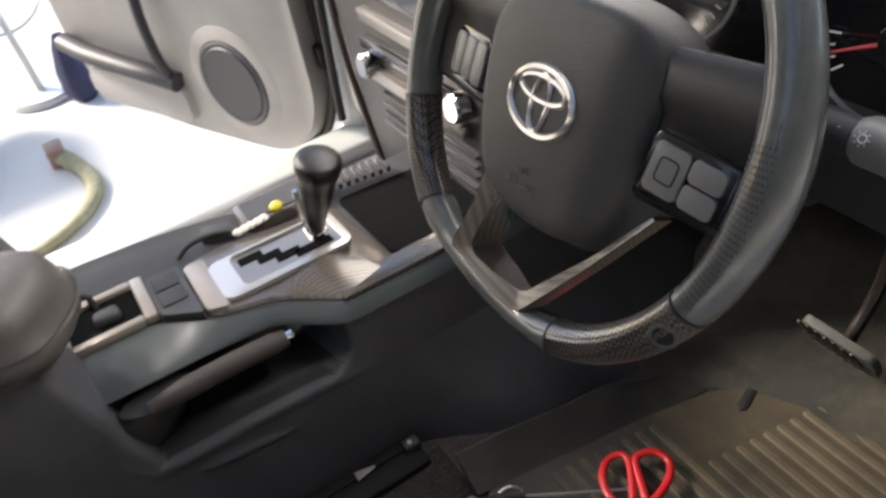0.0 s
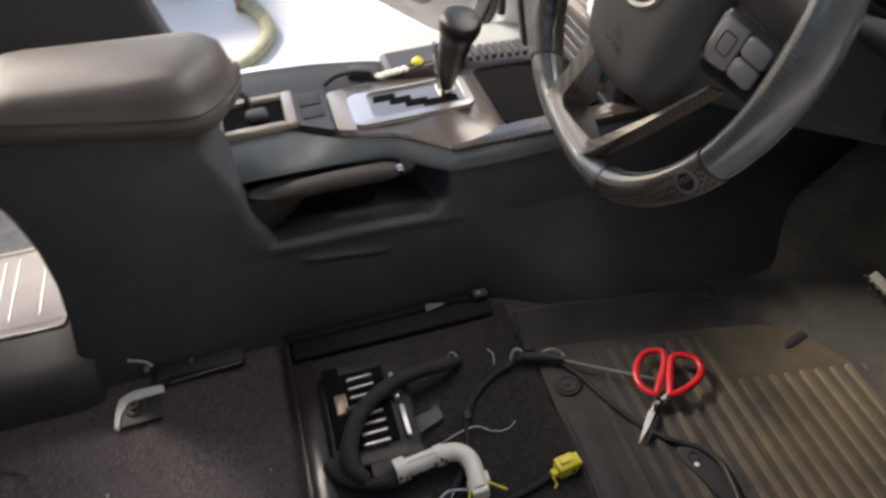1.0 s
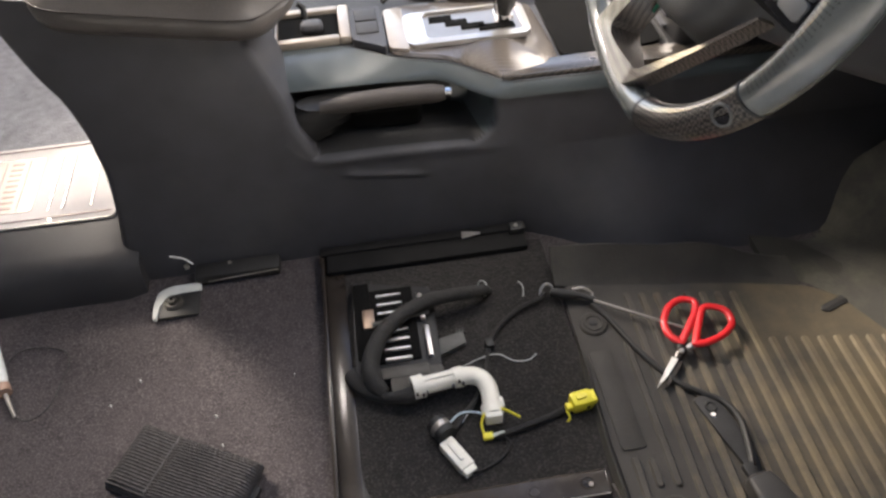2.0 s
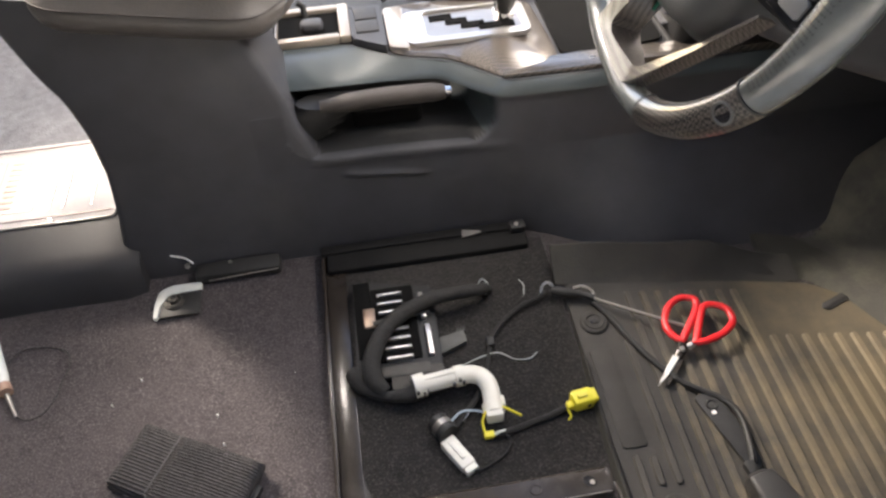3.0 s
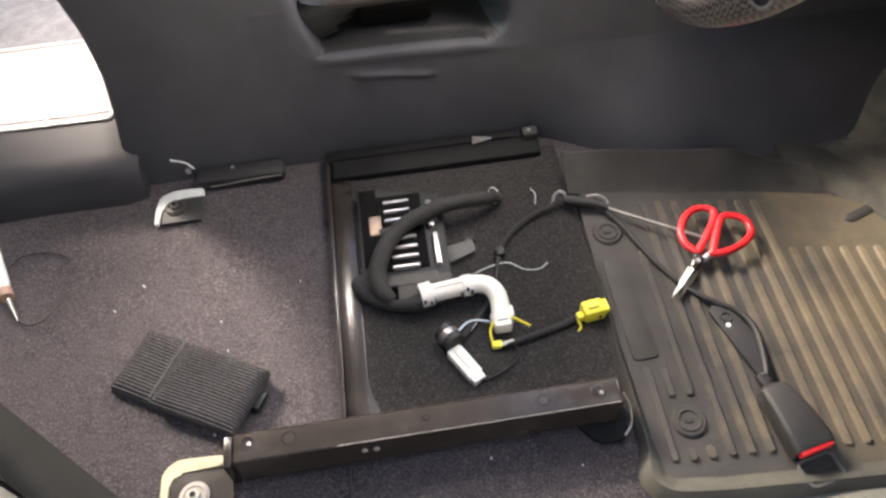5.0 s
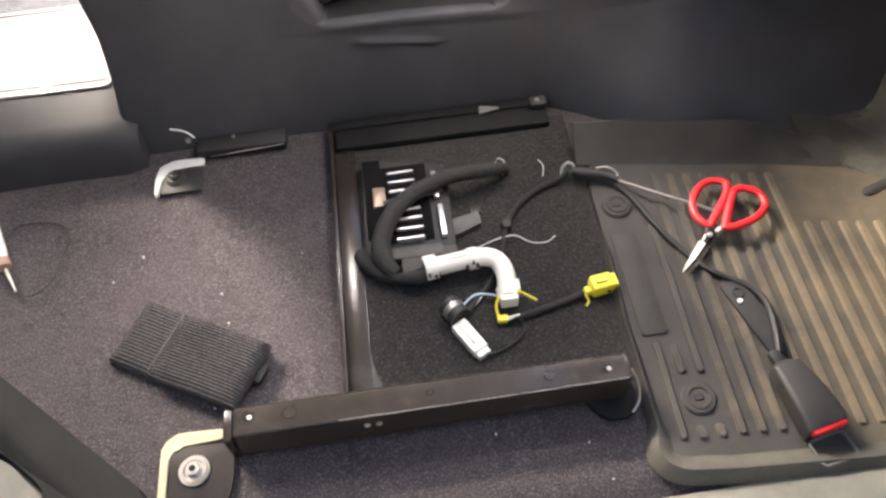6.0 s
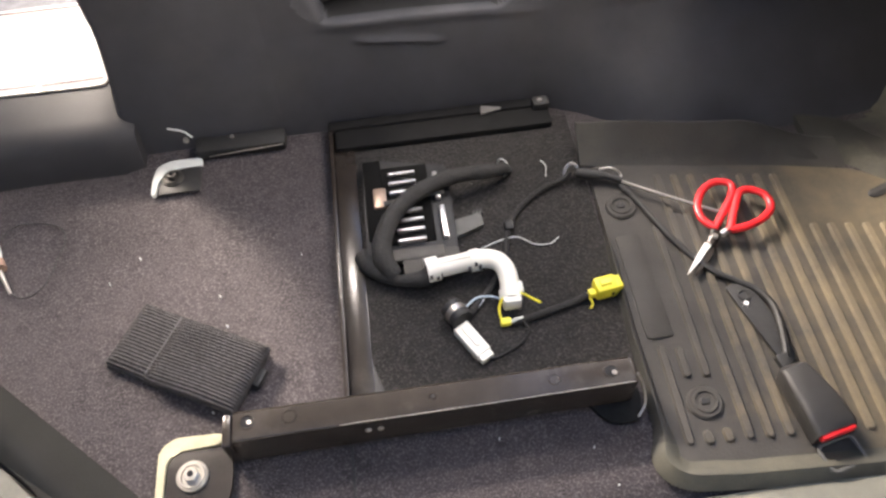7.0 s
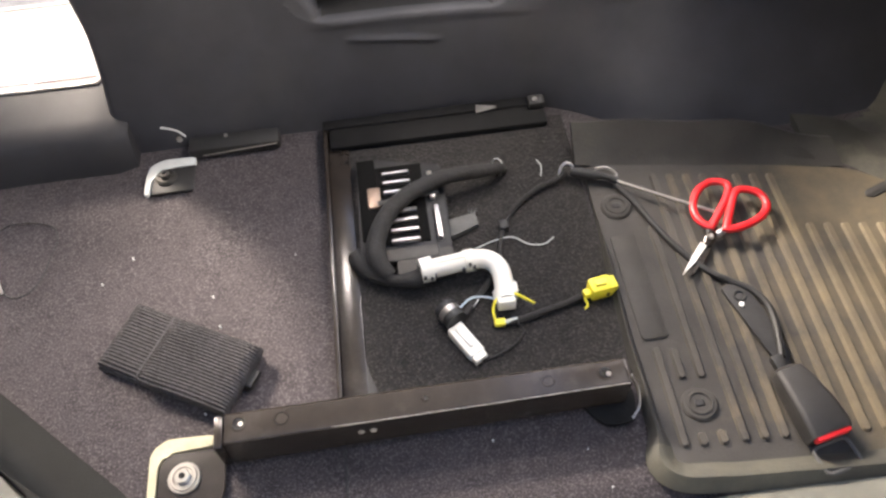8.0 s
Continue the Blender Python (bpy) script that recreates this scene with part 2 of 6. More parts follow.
HEADLINER = material("pale_headliner", (0.6, 0.59, 0.57), 0.95, vary=0.1, scale=80, bump=0.4)
BRONZE = material("dark_bronze_trim", (0.06, 0.045, 0.04), 0.35, 0.3, vary=0.2, scale=20)
DIM_SILVER = material("dull_silver_trim", (0.33, 0.31, 0.29), 0.32, 0.8, vary=0.12, scale=24, bump=0.05)
BROWN = material("brown_leatherette", (0.30, 0.19, 0.14), 0.5, vary=0.2, scale=12, bump=0.2)
SILL_TRIM = material("olive_grey_sill_trim", (0.12, 0.12, 0.10), 0.55, vary=0.25, scale=18, bump=0.25, bump_scale=400, stain=(0.2, 0.19, 0.15), stain_at=0.6)
TRAY_TAN = material("tan_satin_trim", (0.36, 0.31, 0.26), 0.3, 0.3, vary=0.12, scale=24, bump=0.05, coat=0.4)
# Green base colour that paints a reflection on the wheel.
GREEN_REFLECTION = material("painted_green_reflection", (0.02, 0.16, 0.10), 0.15, vary=0.2, scale=30, coat=0.6)
# Glow for the lens of the added fill lamp.
FILL_GLOW = bpy.data.materials.new("fill_lamp_lens")
FILL_GLOW.use_nodes = True
FILL_GLOW.node_tree.nodes["Principled BSDF"].inputs["Emission Color"].default_value = (0.93, 0.96, 1, 1)
FILL_GLOW.node_tree.nodes["Principled BSDF"].inputs["Emission Strength"].default_value = 6


# ---- mesh helpers ----
def part(name, bm, mat, parent=None, label="", smooth=True, angle=40):
    """Links a bmesh as one mesh object, under a thing or under a part."""
    me = bpy.data.meshes.new(name)
    bmesh.ops.recalc_face_normals(bm, faces=bm.faces)
    for f in bm.faces:
        f.smooth = smooth
    if smooth:
        for e in bm.edges:
            if len(e.link_faces) == 2 and e.calc_face_angle(0) > radians(angle):
                e.smooth = False
    bm.to_mesh(me)
    bm.free()
    me.materials.append(mat)
    ob = new(name, me)
    if parent:
        ob.parent = parent
    if label:
        ob["label"] = label
    return ob


def thing(name, label, category, at=(0, 0, 0), kind="", group=""):
    """An Empty at a thing's base, which parents its parts; the parts keep world coordinates."""
    e = new(name)
    e.empty_display_size = 0.03
    e.location = at
    tagged(e, label, category, group, kind)
    return e


def under(e, *obs):
    """Puts parts that were built in world coordinates under the thing e."""
    for o in obs:
        o.parent = e
        o.matrix_parent_inverse = Matrix.Translation(e.location).inverted()
    return e


def box(bm, x0, x1, y0, y1, z0, z1, bevel=0.0, seg=2, m=None):
    r = bmesh.ops.create_cube(bm, size=1)
    vs = r["verts"]
    for v in vs:
        v.co = Vector(((x0 + x1) / 2 + v.co.x * (x1 - x0), (y0 + y1) / 2 + v.co.y * (y1 - y0), (z0 + z1) / 2 + v.co.z * (z1 - z0)))
    if bevel:
        es = list({e for v in vs for e in v.link_edges})
        out = bmesh.ops.bevel(bm, geom=es, offset=bevel, segments=seg, affect="EDGES", profile=0.5)
        vs = list({v for f in out["faces"] for v in f.verts} | {v for v in vs if v.is_valid})
    if m is not None:
        bmesh.ops.transform(bm, matrix=m, verts=vs)
    return bm


def boxed(*a, **k):
    return box(bmesh.new(), *a, **k)


def smooth_path(pts, n=8):
    """Catmull-Rom through the points."""
    p = [Vector(q) for q in pts]
    p = [p[0] * 2 - p[1]] + p + [p[-1] * 2 - p[-2]]
    out = []
    for i in range(1, len(p) - 2):
        for k in range(n):
            t = k / n
            a, b, c, d = p[i - 1], p[i], p[i + 1], p[i + 2]
            out.append(0.5 * ((2 * b) + (c - a) * t + (2 * a - 5 * b + 4 * c - d) * t * t + (3 * b - a - 3 * c + d) * t ** 3))
    out.append(p[-2])
    return out


def tube(bm, pts, r, seg=10, closed=False, flat=1.0, cap=True):
    """A round tube along points; r is a number or a function of 0..1."""
    pts = [Vector(q) for q in pts]
    n = len(pts)
    rings, up = [], Vector((0.02, 0.03, 1))
    for i, q in enumerate(pts):
        if closed:
            d = (pts[(i + 1) % n] - pts[i - 1]).normalized()
        else:
            d = (pts[min(i + 1, n - 1)] - pts[max(i - 1, 0)]).normalized()
        s = d.cross(up)
        s = s.normalized() if s.length > 1e-4 else Vector((1, 0, 0))
        w = s.cross(d)
        rr = r(i / max(n - 1, 1)) if callable(r) else r
        rings.append([bm.verts.new(q + s * rr * math.cos(a) + w * rr * flat * math.sin(a)) for a in [2 * math.pi * k / seg for k in range(seg)]])
    for i in range(n if closed else n - 1):
        a, b = rings[i], rings[(i + 1) % n]
        for k in range(seg):
            bm.faces.new((a[k], a[(k + 1) % seg], b[(k + 1) % seg], b[k]))
    if not closed and cap:
        bm.faces.new(rings[0])
        bm.faces.new(rings[-1])
    return bm


def loft(bm, rings, caps=True):
    """Joins rings of equally many points."""
    vr = [[bm.verts.new(p) for p in ring] for ring in rings]
    n = len(vr[0])
    for a, b in zip(vr, vr[1:]):
        for k in range(n):
            bm.faces.new((a[k], a[(k + 1) % n], b[(k + 1) % n], b[k]))
    if caps:
        bm.faces.new(vr[0])
        bm.faces.new(vr[-1])
    return bm


def prism(bm, outline, z0, z1, m=None, bevel=0.0, seg=2):
    """A plate with the given outline (x, y), from z0 to z1, then placed by m."""
    a = [bm.verts.new((x, y, z0)) for x, y in outline]
    b = [bm.verts.new((x, y, z1)) for x, y in outline]
    n = len(a)
    bm.faces.new(a)
    top = bm.faces.new(b)
    for k in range(n):
        bm.faces.new((a[k], a[(k + 1) % n], b[(k + 1) % n], b[k]))
    vs = a + b
    if bevel:
        out = bmesh.ops.bevel(bm, geom=list(top.edges), offset=bevel, segments=seg, affect="EDGES", profile=0.5)
        vs = list({v for f in out["faces"] for v in f.verts} | {v for v in vs if v.is_valid})
    if m is not None:
        bmesh.ops.transform(bm, matrix=m, verts=vs)
    return bm


def rounded(x0, x1, y0, y1, r, n=5):
    """Outline of a rectangle with round corners."""
    out = []
    for cx, cy, a0 in ((x1 - r, y1 - r, 0), (x0 + r, y1 - r, 90), (x0 + r, y0 + r, 180), (x1 - r, y0 + r, 270)):
        for k in range(n + 1):
            a = radians(a0 + 90 * k / n)
            out.append((cx + r * math.cos(a), cy + r * math.sin(a)))
    return out


def round_poly(pts, r, n=4):
    """Outline with each corner rounded by about r."""
    out = []
    c = len(pts)
    for i in range(c):
        p, q, s = Vector(pts[i - 1]), Vector(pts[i]), Vector(pts[(i + 1) % c])
        a = q + (p - q).normalized() * min(r, (p - q).length * 0.45)
        b = q + (s - q).normalized() * min(r, (s - q).length * 0.45)
        for k in range(n + 1):
            t = k / n
            out.append(tuple((a * (1 - t) + q * t) * (1 - t) + (q * (1 - t) + b * t) * t))
    return out


def disc(bm, c, r, h, seg=24, axis=(0, 0, 1), bevel=0.0, r2=None):
    """A low cylinder standing at c along axis."""
    m = Matrix.Translation(c) @ Vector((0, 0, 1)).rotation_difference(Vector(axis)).to_matrix().to_4x4()
    out = [(math.cos(2 * math.pi * k / seg), math.sin(2 * math.pi * k / seg)) for k in range(seg)]
    r2 = r if r2 is None else r2
    rings = [[m @ Vector((x * r, y * r, 0)) for x, y in out]]
    if bevel:
        rings += [[m @ Vector((x * r2, y * r2, h - bevel)) for x, y in out], [m @ Vector((x * (r2 - bevel), y * (r2 - bevel), h)) for x, y in out]]
    else:
        rings += [[m @ Vector((x * r2, y * r2, h)) for x, y in out]]
    return loft(bm, rings)


def ring(bm, c, r, t, axis=(0, 0, 1), seg=32, side=8, flat=1.0):
    """A torus of tube radius t round axis."""
    m = Matrix.Translation(c) @ Vector((0, 0, 1)).rotation_difference(Vector(axis)).to_matrix().to_4x4()
    vr = []
    for i in range(seg):
        a = 2 * math.pi * i / seg
        vr.append([bm.verts.new(m @ Vector(((r + t * math.cos(b)) * math.cos(a), (r + t * math.cos(b)) * math.sin(a), t * flat * math.sin(b)))) for b in [2 * math.pi * k / side for k in range(side)]])
    for i in range(seg):
        a, b = vr[i], vr[(i + 1) % seg]
        for k in range(side):
            bm.faces.new((a[k], a[(k + 1) % side], b[(k + 1) % side], b[k]))
    return bm


def sheet(bm, f, nu, nv, thick=None):
    """A grid surface f(u, v) -> point, u and v in 0..1, with a back set off by the vector thick."""
    g = [[bm.verts.new(f(i / nu, j / nv)) for j in range(nv + 1)] for i in range(nu + 1)]
    for i in range(nu):
        for j in range(nv):
            bm.faces.new((g[i][j], g[i + 1][j], g[i + 1][j + 1], g[i][j + 1]))
    if thick is not None:
        t = Vector(thick)
        edge = [g[i][0] for i in range(nu + 1)] + [g[nu][j] for j in range(1, nv + 1)] + [g[i][nv] for i in range(nu - 1, -1, -1)] + [g[0][j] for j in range(nv - 1, 0, -1)]
        back = [bm.verts.new(v.co + t) for v in edge]
        n = len(edge)
        for k in range(n):
            bm.faces.new((edge[k], edge[(k + 1) % n], back[(k + 1) % n], back[k]))
        bm.faces.new(back)
    return bm


def smoothstep(a, b, x):
    t = min(max((x - a) / (b - a), 0), 1)
    return t * t * (3 - 2 * t)


def lerp_table(table, x):
    """Linear lookup in pairs (x, value)."""
    if x <= table[0][0]:
        return table[0][1]
    for (a, p), (b, q) in zip(table, table[1:]):
        if x <= b:
            return p + (q - p) * (x - a) / (b - a)
    return table[-1][1]


# ---- setting ----
tagged(part("ground", boxed(-60, 60, -60, 60, -0.62, -0.55), CONCRETE), "pale bright concrete workshop floor outside the car", "ground", kind="structure")


# Added out of view: ceiling limits the sky, walls bounce fill light.
tagged(part("added_ceiling", boxed(-8, 6.0, -5, -1.5, 2.6, 2.7), WALL_FILL), "unseen plain ceiling added to limit the sky light", "ceiling", kind="structure")
tagged(part("added_wall_near", boxed(-8, 8, -5.0, -4.8, -0.55, 2.6), WALL_FILL), "unseen grey wall added on the driver's side to bounce fill light", "wall", kind="structure")
tagged(part("added_wall_rear", boxed(-6.2, -6.0, -5.0, 1.2, -0.55, 2.6), WALL_FILL), "unseen plain grey wall added behind the car", "wall", kind="structure")


def carpet_floor():
    """Driver's floor: one carpet sheet, slightly uneven, rising to the footwell."""
    def f(u, v):
        x, y = -1.25 + 2.25 * u, -0.15 + 0.68 * v
        z = 0.0025 * noise.noise((x * 7, y * 7, 0)) - 0.002
        z += 0.32 * max(0, x - 0.66) ** 1.2
        z -= 0.02 * smoothstep(-0.10, -0.15, y)
        return (x, y, z)
    return sheet(bmesh.new(), f, 110, 44, (0, 0, -0.04))


tagged(part("floor", carpet_floor(), CARPET), "black flecked carpet on the car floor, dusty", "carpet", kind="structure")


def slit(y0, y1):
    return boxed(-0.0965, -0.0935, y0, y1, -0.001, 0.0016, 0.0005, 1)


tagged(part("floor_panel", boxed(-0.066, 0.246, 0.018, 0.434, -0.004, 0.0032, 0.001, 1), CARPET_INNER), "darker worn carpet panel inside the seat frame", "carpet", kind="structure")
tagged(part("carpet_slit", slit(-0.115, 0.03), RUBBER), "narrow dark cut in the carpet beside the bracket", "carpet cut", kind="structure")

# rear floor and the passenger's floor, beyond the tunnel
tagged(part("floor_passenger", boxed(-0.36, 0.9, 0.74, 1.36, -0.14, -0.09), CARPET_GREY), "grey flecked carpet on the far floor, sunlight put into its pale tone", "carpet", kind="structure")
tagged(part("floor_rear", boxed(-1.3, -0.36, 0.745, 1.36, 0.0, 0.055, 0.01), CARPET_GREY), "grey flecked carpet on the raised rear floor, sunlight put into its pale tone", "carpet", kind="structure")
tagged(part("sill_passenger", boxed(-1.3, 0.64, 1.34, 1.47, -0.20, -0.06, 0.02, 3), PAINT), "pale painted door sill on the far side", "door sill", kind="structure")


def sill_driver():
    prof = [(-0.13, -0.03), (-0.135, 0.0), (-0.15, 0.012), (-0.20, 0.014), (-0.25, 0.008), (-0.275, -0.02), (-0.28, -0.2), (-0.14, -0.2)]
    rings = [[(x, y + 0.012 * math.sin(x * 1.3), z) for y, z in prof] for x in [-1.2 + 0.1 * k for k in range(22)]]
    return loft(bmesh.new(), rings)


tagged(part("sill_driver", sill_driver(), SILL_TRIM), "olive-grey plastic sill trim along the door opening", "door sill", kind="structure")


def pillar(front, y0, y1, back):
    """A body pillar with a curved front edge: front is a table z -> x."""
    rings = []
    for k in range(24):
        z = -0.02 + 1.16 * k / 23
        x = lerp_table(front, z)
        out = rounded(back, x, y0, y1, 0.022, 4)
        rings.append([(a, b, z) for a, b in out])
    return loft(bmesh.new(), rings)


# The hidden back of this pillar is widened to keep sun off the mat.
tagged(part("pillar_passenger", pillar([(0, -0.205), (0.06, -0.232), (0.17, -0.258), (0.36, -0.282), (0.7, -0.32), (1.2, -0.42)], 1.36, 1.47, -0.68), PLASTIC_SOFT),
       "dark trimmed door pillar on the far side", "pillar", kind="structure")


tagged(part("pillar_driver", prism(bmesh.new(), round_poly([(-0.62, 0.215), (-0.490, 0.102), (-0.322, -0.048), (-0.285, -0.12), (-0.39, -0.125), (-0.430, -0.030), (-0.470, 0.006), (-0.62, 0.115)], 0.015), -0.01, 0.018, bevel=0.009, seg=3), TRIM_DARK), "dark plastic trim at the foot of the near door pillar", "pillar", kind="structure")
tagged(part("body_side", prism(bmesh.new(), [(-0.70, 0.165), (-0.47, 0.000), (-0.432, -0.034), (-0.395, -0.127), (-0.395, -0.27), (-0.70, -0.27)], -0.02, 0.010, bevel=0.004), SILL_TRIM), "olive-grey painted body side at the door opening", "body panel", kind="structure")
tagged(part("door_rear_passenger", boxed(-1.35, -0.70, 1.38, 1.46, -0.05, 0.62, 0.02, 3), PLASTIC_SOFT), "dark trim of the closed rear door on the far side", "car door", kind="structure")
# Unseen pillar, set where it keeps the sun off the left carpet.
tagged(part("unseen_pillar_rear", pillar([(-0.02, -1.10), (0.6, -1.10), (1.2, -1.16)], 1.36, 1.47, -1.75), PLASTIC_SOFT), "unseen rear pillar added on the far side to cut the sun", "pillar", kind="structure")
# Unseen door, pillar and rear wall, added to darken the floor's rear end.
tagged(part("unseen_door_rear_driver", boxed(-1.65, -0.58, -0.27, -0.19, -0.15, 0.62, 0.02, 3), PLASTIC_SOFT), "unseen closed rear door added on the near side to block light", "car door", kind="structure")
tagged(part("unseen_pillar_middle_driver", boxed(-0.60, -0.45, -0.24, -0.10, 0.28, 1.19, 0.02, 3), PLASTIC_SOFT), "unseen middle pillar added on the near side to block light", "pillar", kind="structure")
tagged(part("unseen_cabin_rear", boxed(-1.80, -1.74, -0.24, 1.46, -0.1, 1.2), PLASTIC_SOFT), "unseen plain wall added behind the cabin to block light", "wall", kind="structure")
# Unseen roof slab that blocks the sky; its edge lets the sun in.
tagged(part("roof", boxed(-1.75, 0.22, -0.02, 1.28, 1.18, 1.23, 0.02), HEADLINER), "unseen pale grey headliner, added to block the sky over the cabin", "ceiling", kind="structure")
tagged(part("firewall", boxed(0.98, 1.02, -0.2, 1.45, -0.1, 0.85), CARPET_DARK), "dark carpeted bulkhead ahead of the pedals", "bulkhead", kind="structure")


def kick_panel():
    rings = []
    for k in range(12):
        x = 0.56 + 0.42 * k / 11
        rings.append([(x, -0.15, -0.03), (x, -0.13, 0.02), (x, -0.11, 0.25), (x, -0.12, 0.6), (x, -0.2, 0.62), (x, -0.22, -0.03)])
    return loft(bmesh.new(), rings)


tagged(part("kick_panel", kick_panel(), PLASTIC), "black plastic kick panel beside the driver's footwell", "trim panel", kind="structure")


# ---- centre console ----
console = thing("centre_console", "black centre console with carbon-look top and armrest box", "console", (0.0, 0.6, 0.0))


RIM_LINE = [(-0.2, 0.654), (-0.03, 0.642), (-0.005, 0.631), (0.02, 0.613), (0.05, 0.596), (0.08, 0.587), (0.12, 0.580), (0.145, 0.569), (0.17, 0.551), (0.195, 0.532), (0.215, 0.527), (0.7, 0.527)]


def console_side(x, z):
    """Sideways place of the console's driver side at (x, z)."""
    foot = 0.4652 - 0.10 * smoothstep(0.19, 0.42, x)
    lean = 0.12 + 0.13 * smoothstep(-0.06, 0.05, x)
    wall = foot + (0.4967 - foot) * min(z / 0.15, 1) if z < 0.15 else 0.4967 + (z - 0.15) * lean
    wall -= 0.003 * math.exp(-((z - 0.158) / 0.008) ** 2) * smoothstep(-0.11, -0.05, x) * (1 - smoothstep(0.15, 0.24, x))
    wall -= 0.004 * math.exp(-((z - 0.130 + 0.1 * x) / 0.0045) ** 2) * smoothstep(-0.05, -0.02, x) * (1 - smoothstep(0.06, 0.09, x))
    cx, cz, hx, hz, rad = 0.040, 0.218, 0.150, 0.052, 0.045
    qx, qz = abs(x - cx) - hx + rad, abs(z - cz) - hz + rad
    d = math.hypot(max(qx, 0), max(qz, 0)) + min(max(qx, qz), 0) - rad
    pocket = smoothstep(0.003, -0.010 - 0.022 * smoothstep(0.145, 0.19, x), d)
    y = wall + 0.100 * pocket
    rim = lerp_table(RIM_LINE, x)
    low = 0.240
    if z > low:
        t = (z - low) / (0.262 - low)
        start = min(0.562 if x < 0.10 else 0.562 - 0.05 * smoothstep(0.10, 0.20, x), rim - 0.004)
        band = start + (rim - start) * t ** 1.6
        y = band
    return y


def console_side_mesh():
    def f(u, v):
        x = -0.16 + 1.14 * u
        top = lerp_table([(-0.2, 0.262), (0.03, 0.258), (0.13, 0.250), (0.21, 0.238), (0.35, 0.236), (0.7, 0.232)], x)
        z = -0.01 + (0.272) * v
        y = console_side(x, min(z, 0.262))
        return (x, y, z * (top / 0.262) if z > 0 else z)
    return sheet(bmesh.new(), f, 220, 130)


side = part("side_panel", console_side_mesh(), PLASTIC, angle=60)
side.data.materials.append(CONSOLE_BAND)
# Darker rubber colour on the recess faces paints the shade inside it.
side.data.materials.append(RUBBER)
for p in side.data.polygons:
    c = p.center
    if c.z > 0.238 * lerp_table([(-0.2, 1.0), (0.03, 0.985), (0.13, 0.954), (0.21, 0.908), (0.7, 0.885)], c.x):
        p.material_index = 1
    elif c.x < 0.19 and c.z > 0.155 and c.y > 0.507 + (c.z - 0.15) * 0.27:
        # Index 1 paints the bright crescent at the recess's front end, 2 its shade.
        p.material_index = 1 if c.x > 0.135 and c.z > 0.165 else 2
side["label"] = "black grained plastic side with a satin upper band, recess shade and highlight painted in"
core = part("core", boxed(-0.14, 0.62, 0.66, 0.80, -0.01, 0.236, 0.01), PLASTIC)


def top_deck():
    def f(u, v):
        x = -0.16 + 0.72 * u
        rim = lerp_table(RIM_LINE, x)
        far = lerp_table([(-0.2, 0.87), (-0.05, 0.865), (0.07, 0.856), (0.16, 0.845), (0.27, 0.815), (0.42, 0.76), (0.6, 0.74)], x)
        y = rim - 0.002 + (far - rim) * v
        z = lerp_table([(-0.2, 0.2615), (0.03, 0.2575), (0.13, 0.2495), (0.21, 0.2375), (0.35, 0.2355), (0.7, 0.2315)], x)
        return (x, y, z - 0.014 * smoothstep(0.5, 1.0, v) ** 2)
    return sheet(bmesh.new(), f, 40, 16, (0, 0, -0.03))


deck = part("deck", top_deck(), PLASTIC_SOFT, label="dusty grey-black upper deck")

# storage tray behind the selector, with its pale frame
tray_frame = bmesh.new()
for a in ((-0.135, -0.113, 0.640, 0.735), (-0.021, -0.004, 0.640, 0.735), (-0.113, -0.021, 0.640, 0.652), (-0.113, -0.021, 0.722, 0.735)):
    box(tray_frame, *a, 0.258, 0.272, 0.003, 2)
tray_frame = part("tray_frame", tray_frame, TRAY_TAN, label="tan satin frame of the small tray")
# Flat black sheet on the solid deck, painting the pit's shade.
tray_pit_shade = part("tray_pit_shade", boxed(-0.113, -0.021, 0.652, 0.722, 0.2625, 0.2650), SHADE_BLACK)
tray_stick = part("tray_stick", tube(bmesh.new(), [(-0.070, 0.716, 0.262), (-0.072, 0.722, 0.282), (-0.080, 0.722, 0.288)], 0.005, 10), RUBBER)
tray_knob = part("tray_knob", box(bmesh.new(), -0.078, -0.044, 0.668, 0.692, 0.262, 0.280, 0.008, 4), PLASTIC, label="rounded black button in the tray")
switch_pad = part("switch_pad", prism(bmesh.new(), round_poly([(-0.003, 0.634), (0.046, 0.602), (0.046, 0.722), (-0.003, 0.722)], 0.004), 0.250, 0.270, bevel=0.004), PLASTIC, label="dark switch panel")
pads = []
for k in range(2):
    pads.append(part("switch_button", boxed(0.004, 0.038, 0.644 + 0.036 * k, 0.676 + 0.036 * k, 0.2695, 0.2725, 0.002), PLASTIC_SOFT))

# carbon-look surround of the selector
def deck_height(x):
    return lerp_table([(-0.2, 0.2615), (0.03, 0.2575), (0.13, 0.2495), (0.21, 0.2375), (0.35, 0.2355), (0.7, 0.2315)], x)


def selector_surround():
    """Lacquered surround: flat round the gate, falling to the console's edge."""
    outer = round_poly([(0.048, 0.602), (0.080, 0.591), (0.120, 0.584), (0.148, 0.572), (0.172, 0.555), (0.205, 0.532), (0.235, 0.531), (0.290, 0.545), (0.294, 0.60), (0.284, 0.735), (0.11, 0.742), (0.048, 0.728)], 0.016, 5)
    c = Vector((0.170, 0.650))
    rings = []
    for k, h in ((0.0, -0.012), (0.0, 0.002), (0.05, 0.006), (0.30, None), (0.62, 1.0)):
        ring_pts = []
        for x, y in outer:
            p = Vector((x, y)) * (1 - k) + c * k
            z = deck_height(x)
            if h is None:
                z = z * 0.35 + 0.2615 * 0.65
            elif h == 1.0:
                z = 0.2630
            else:
                z += h
            ring_pts.append((p.x, p.y, z))
        rings.append(ring_pts)
    return loft(bmesh.new(), rings)


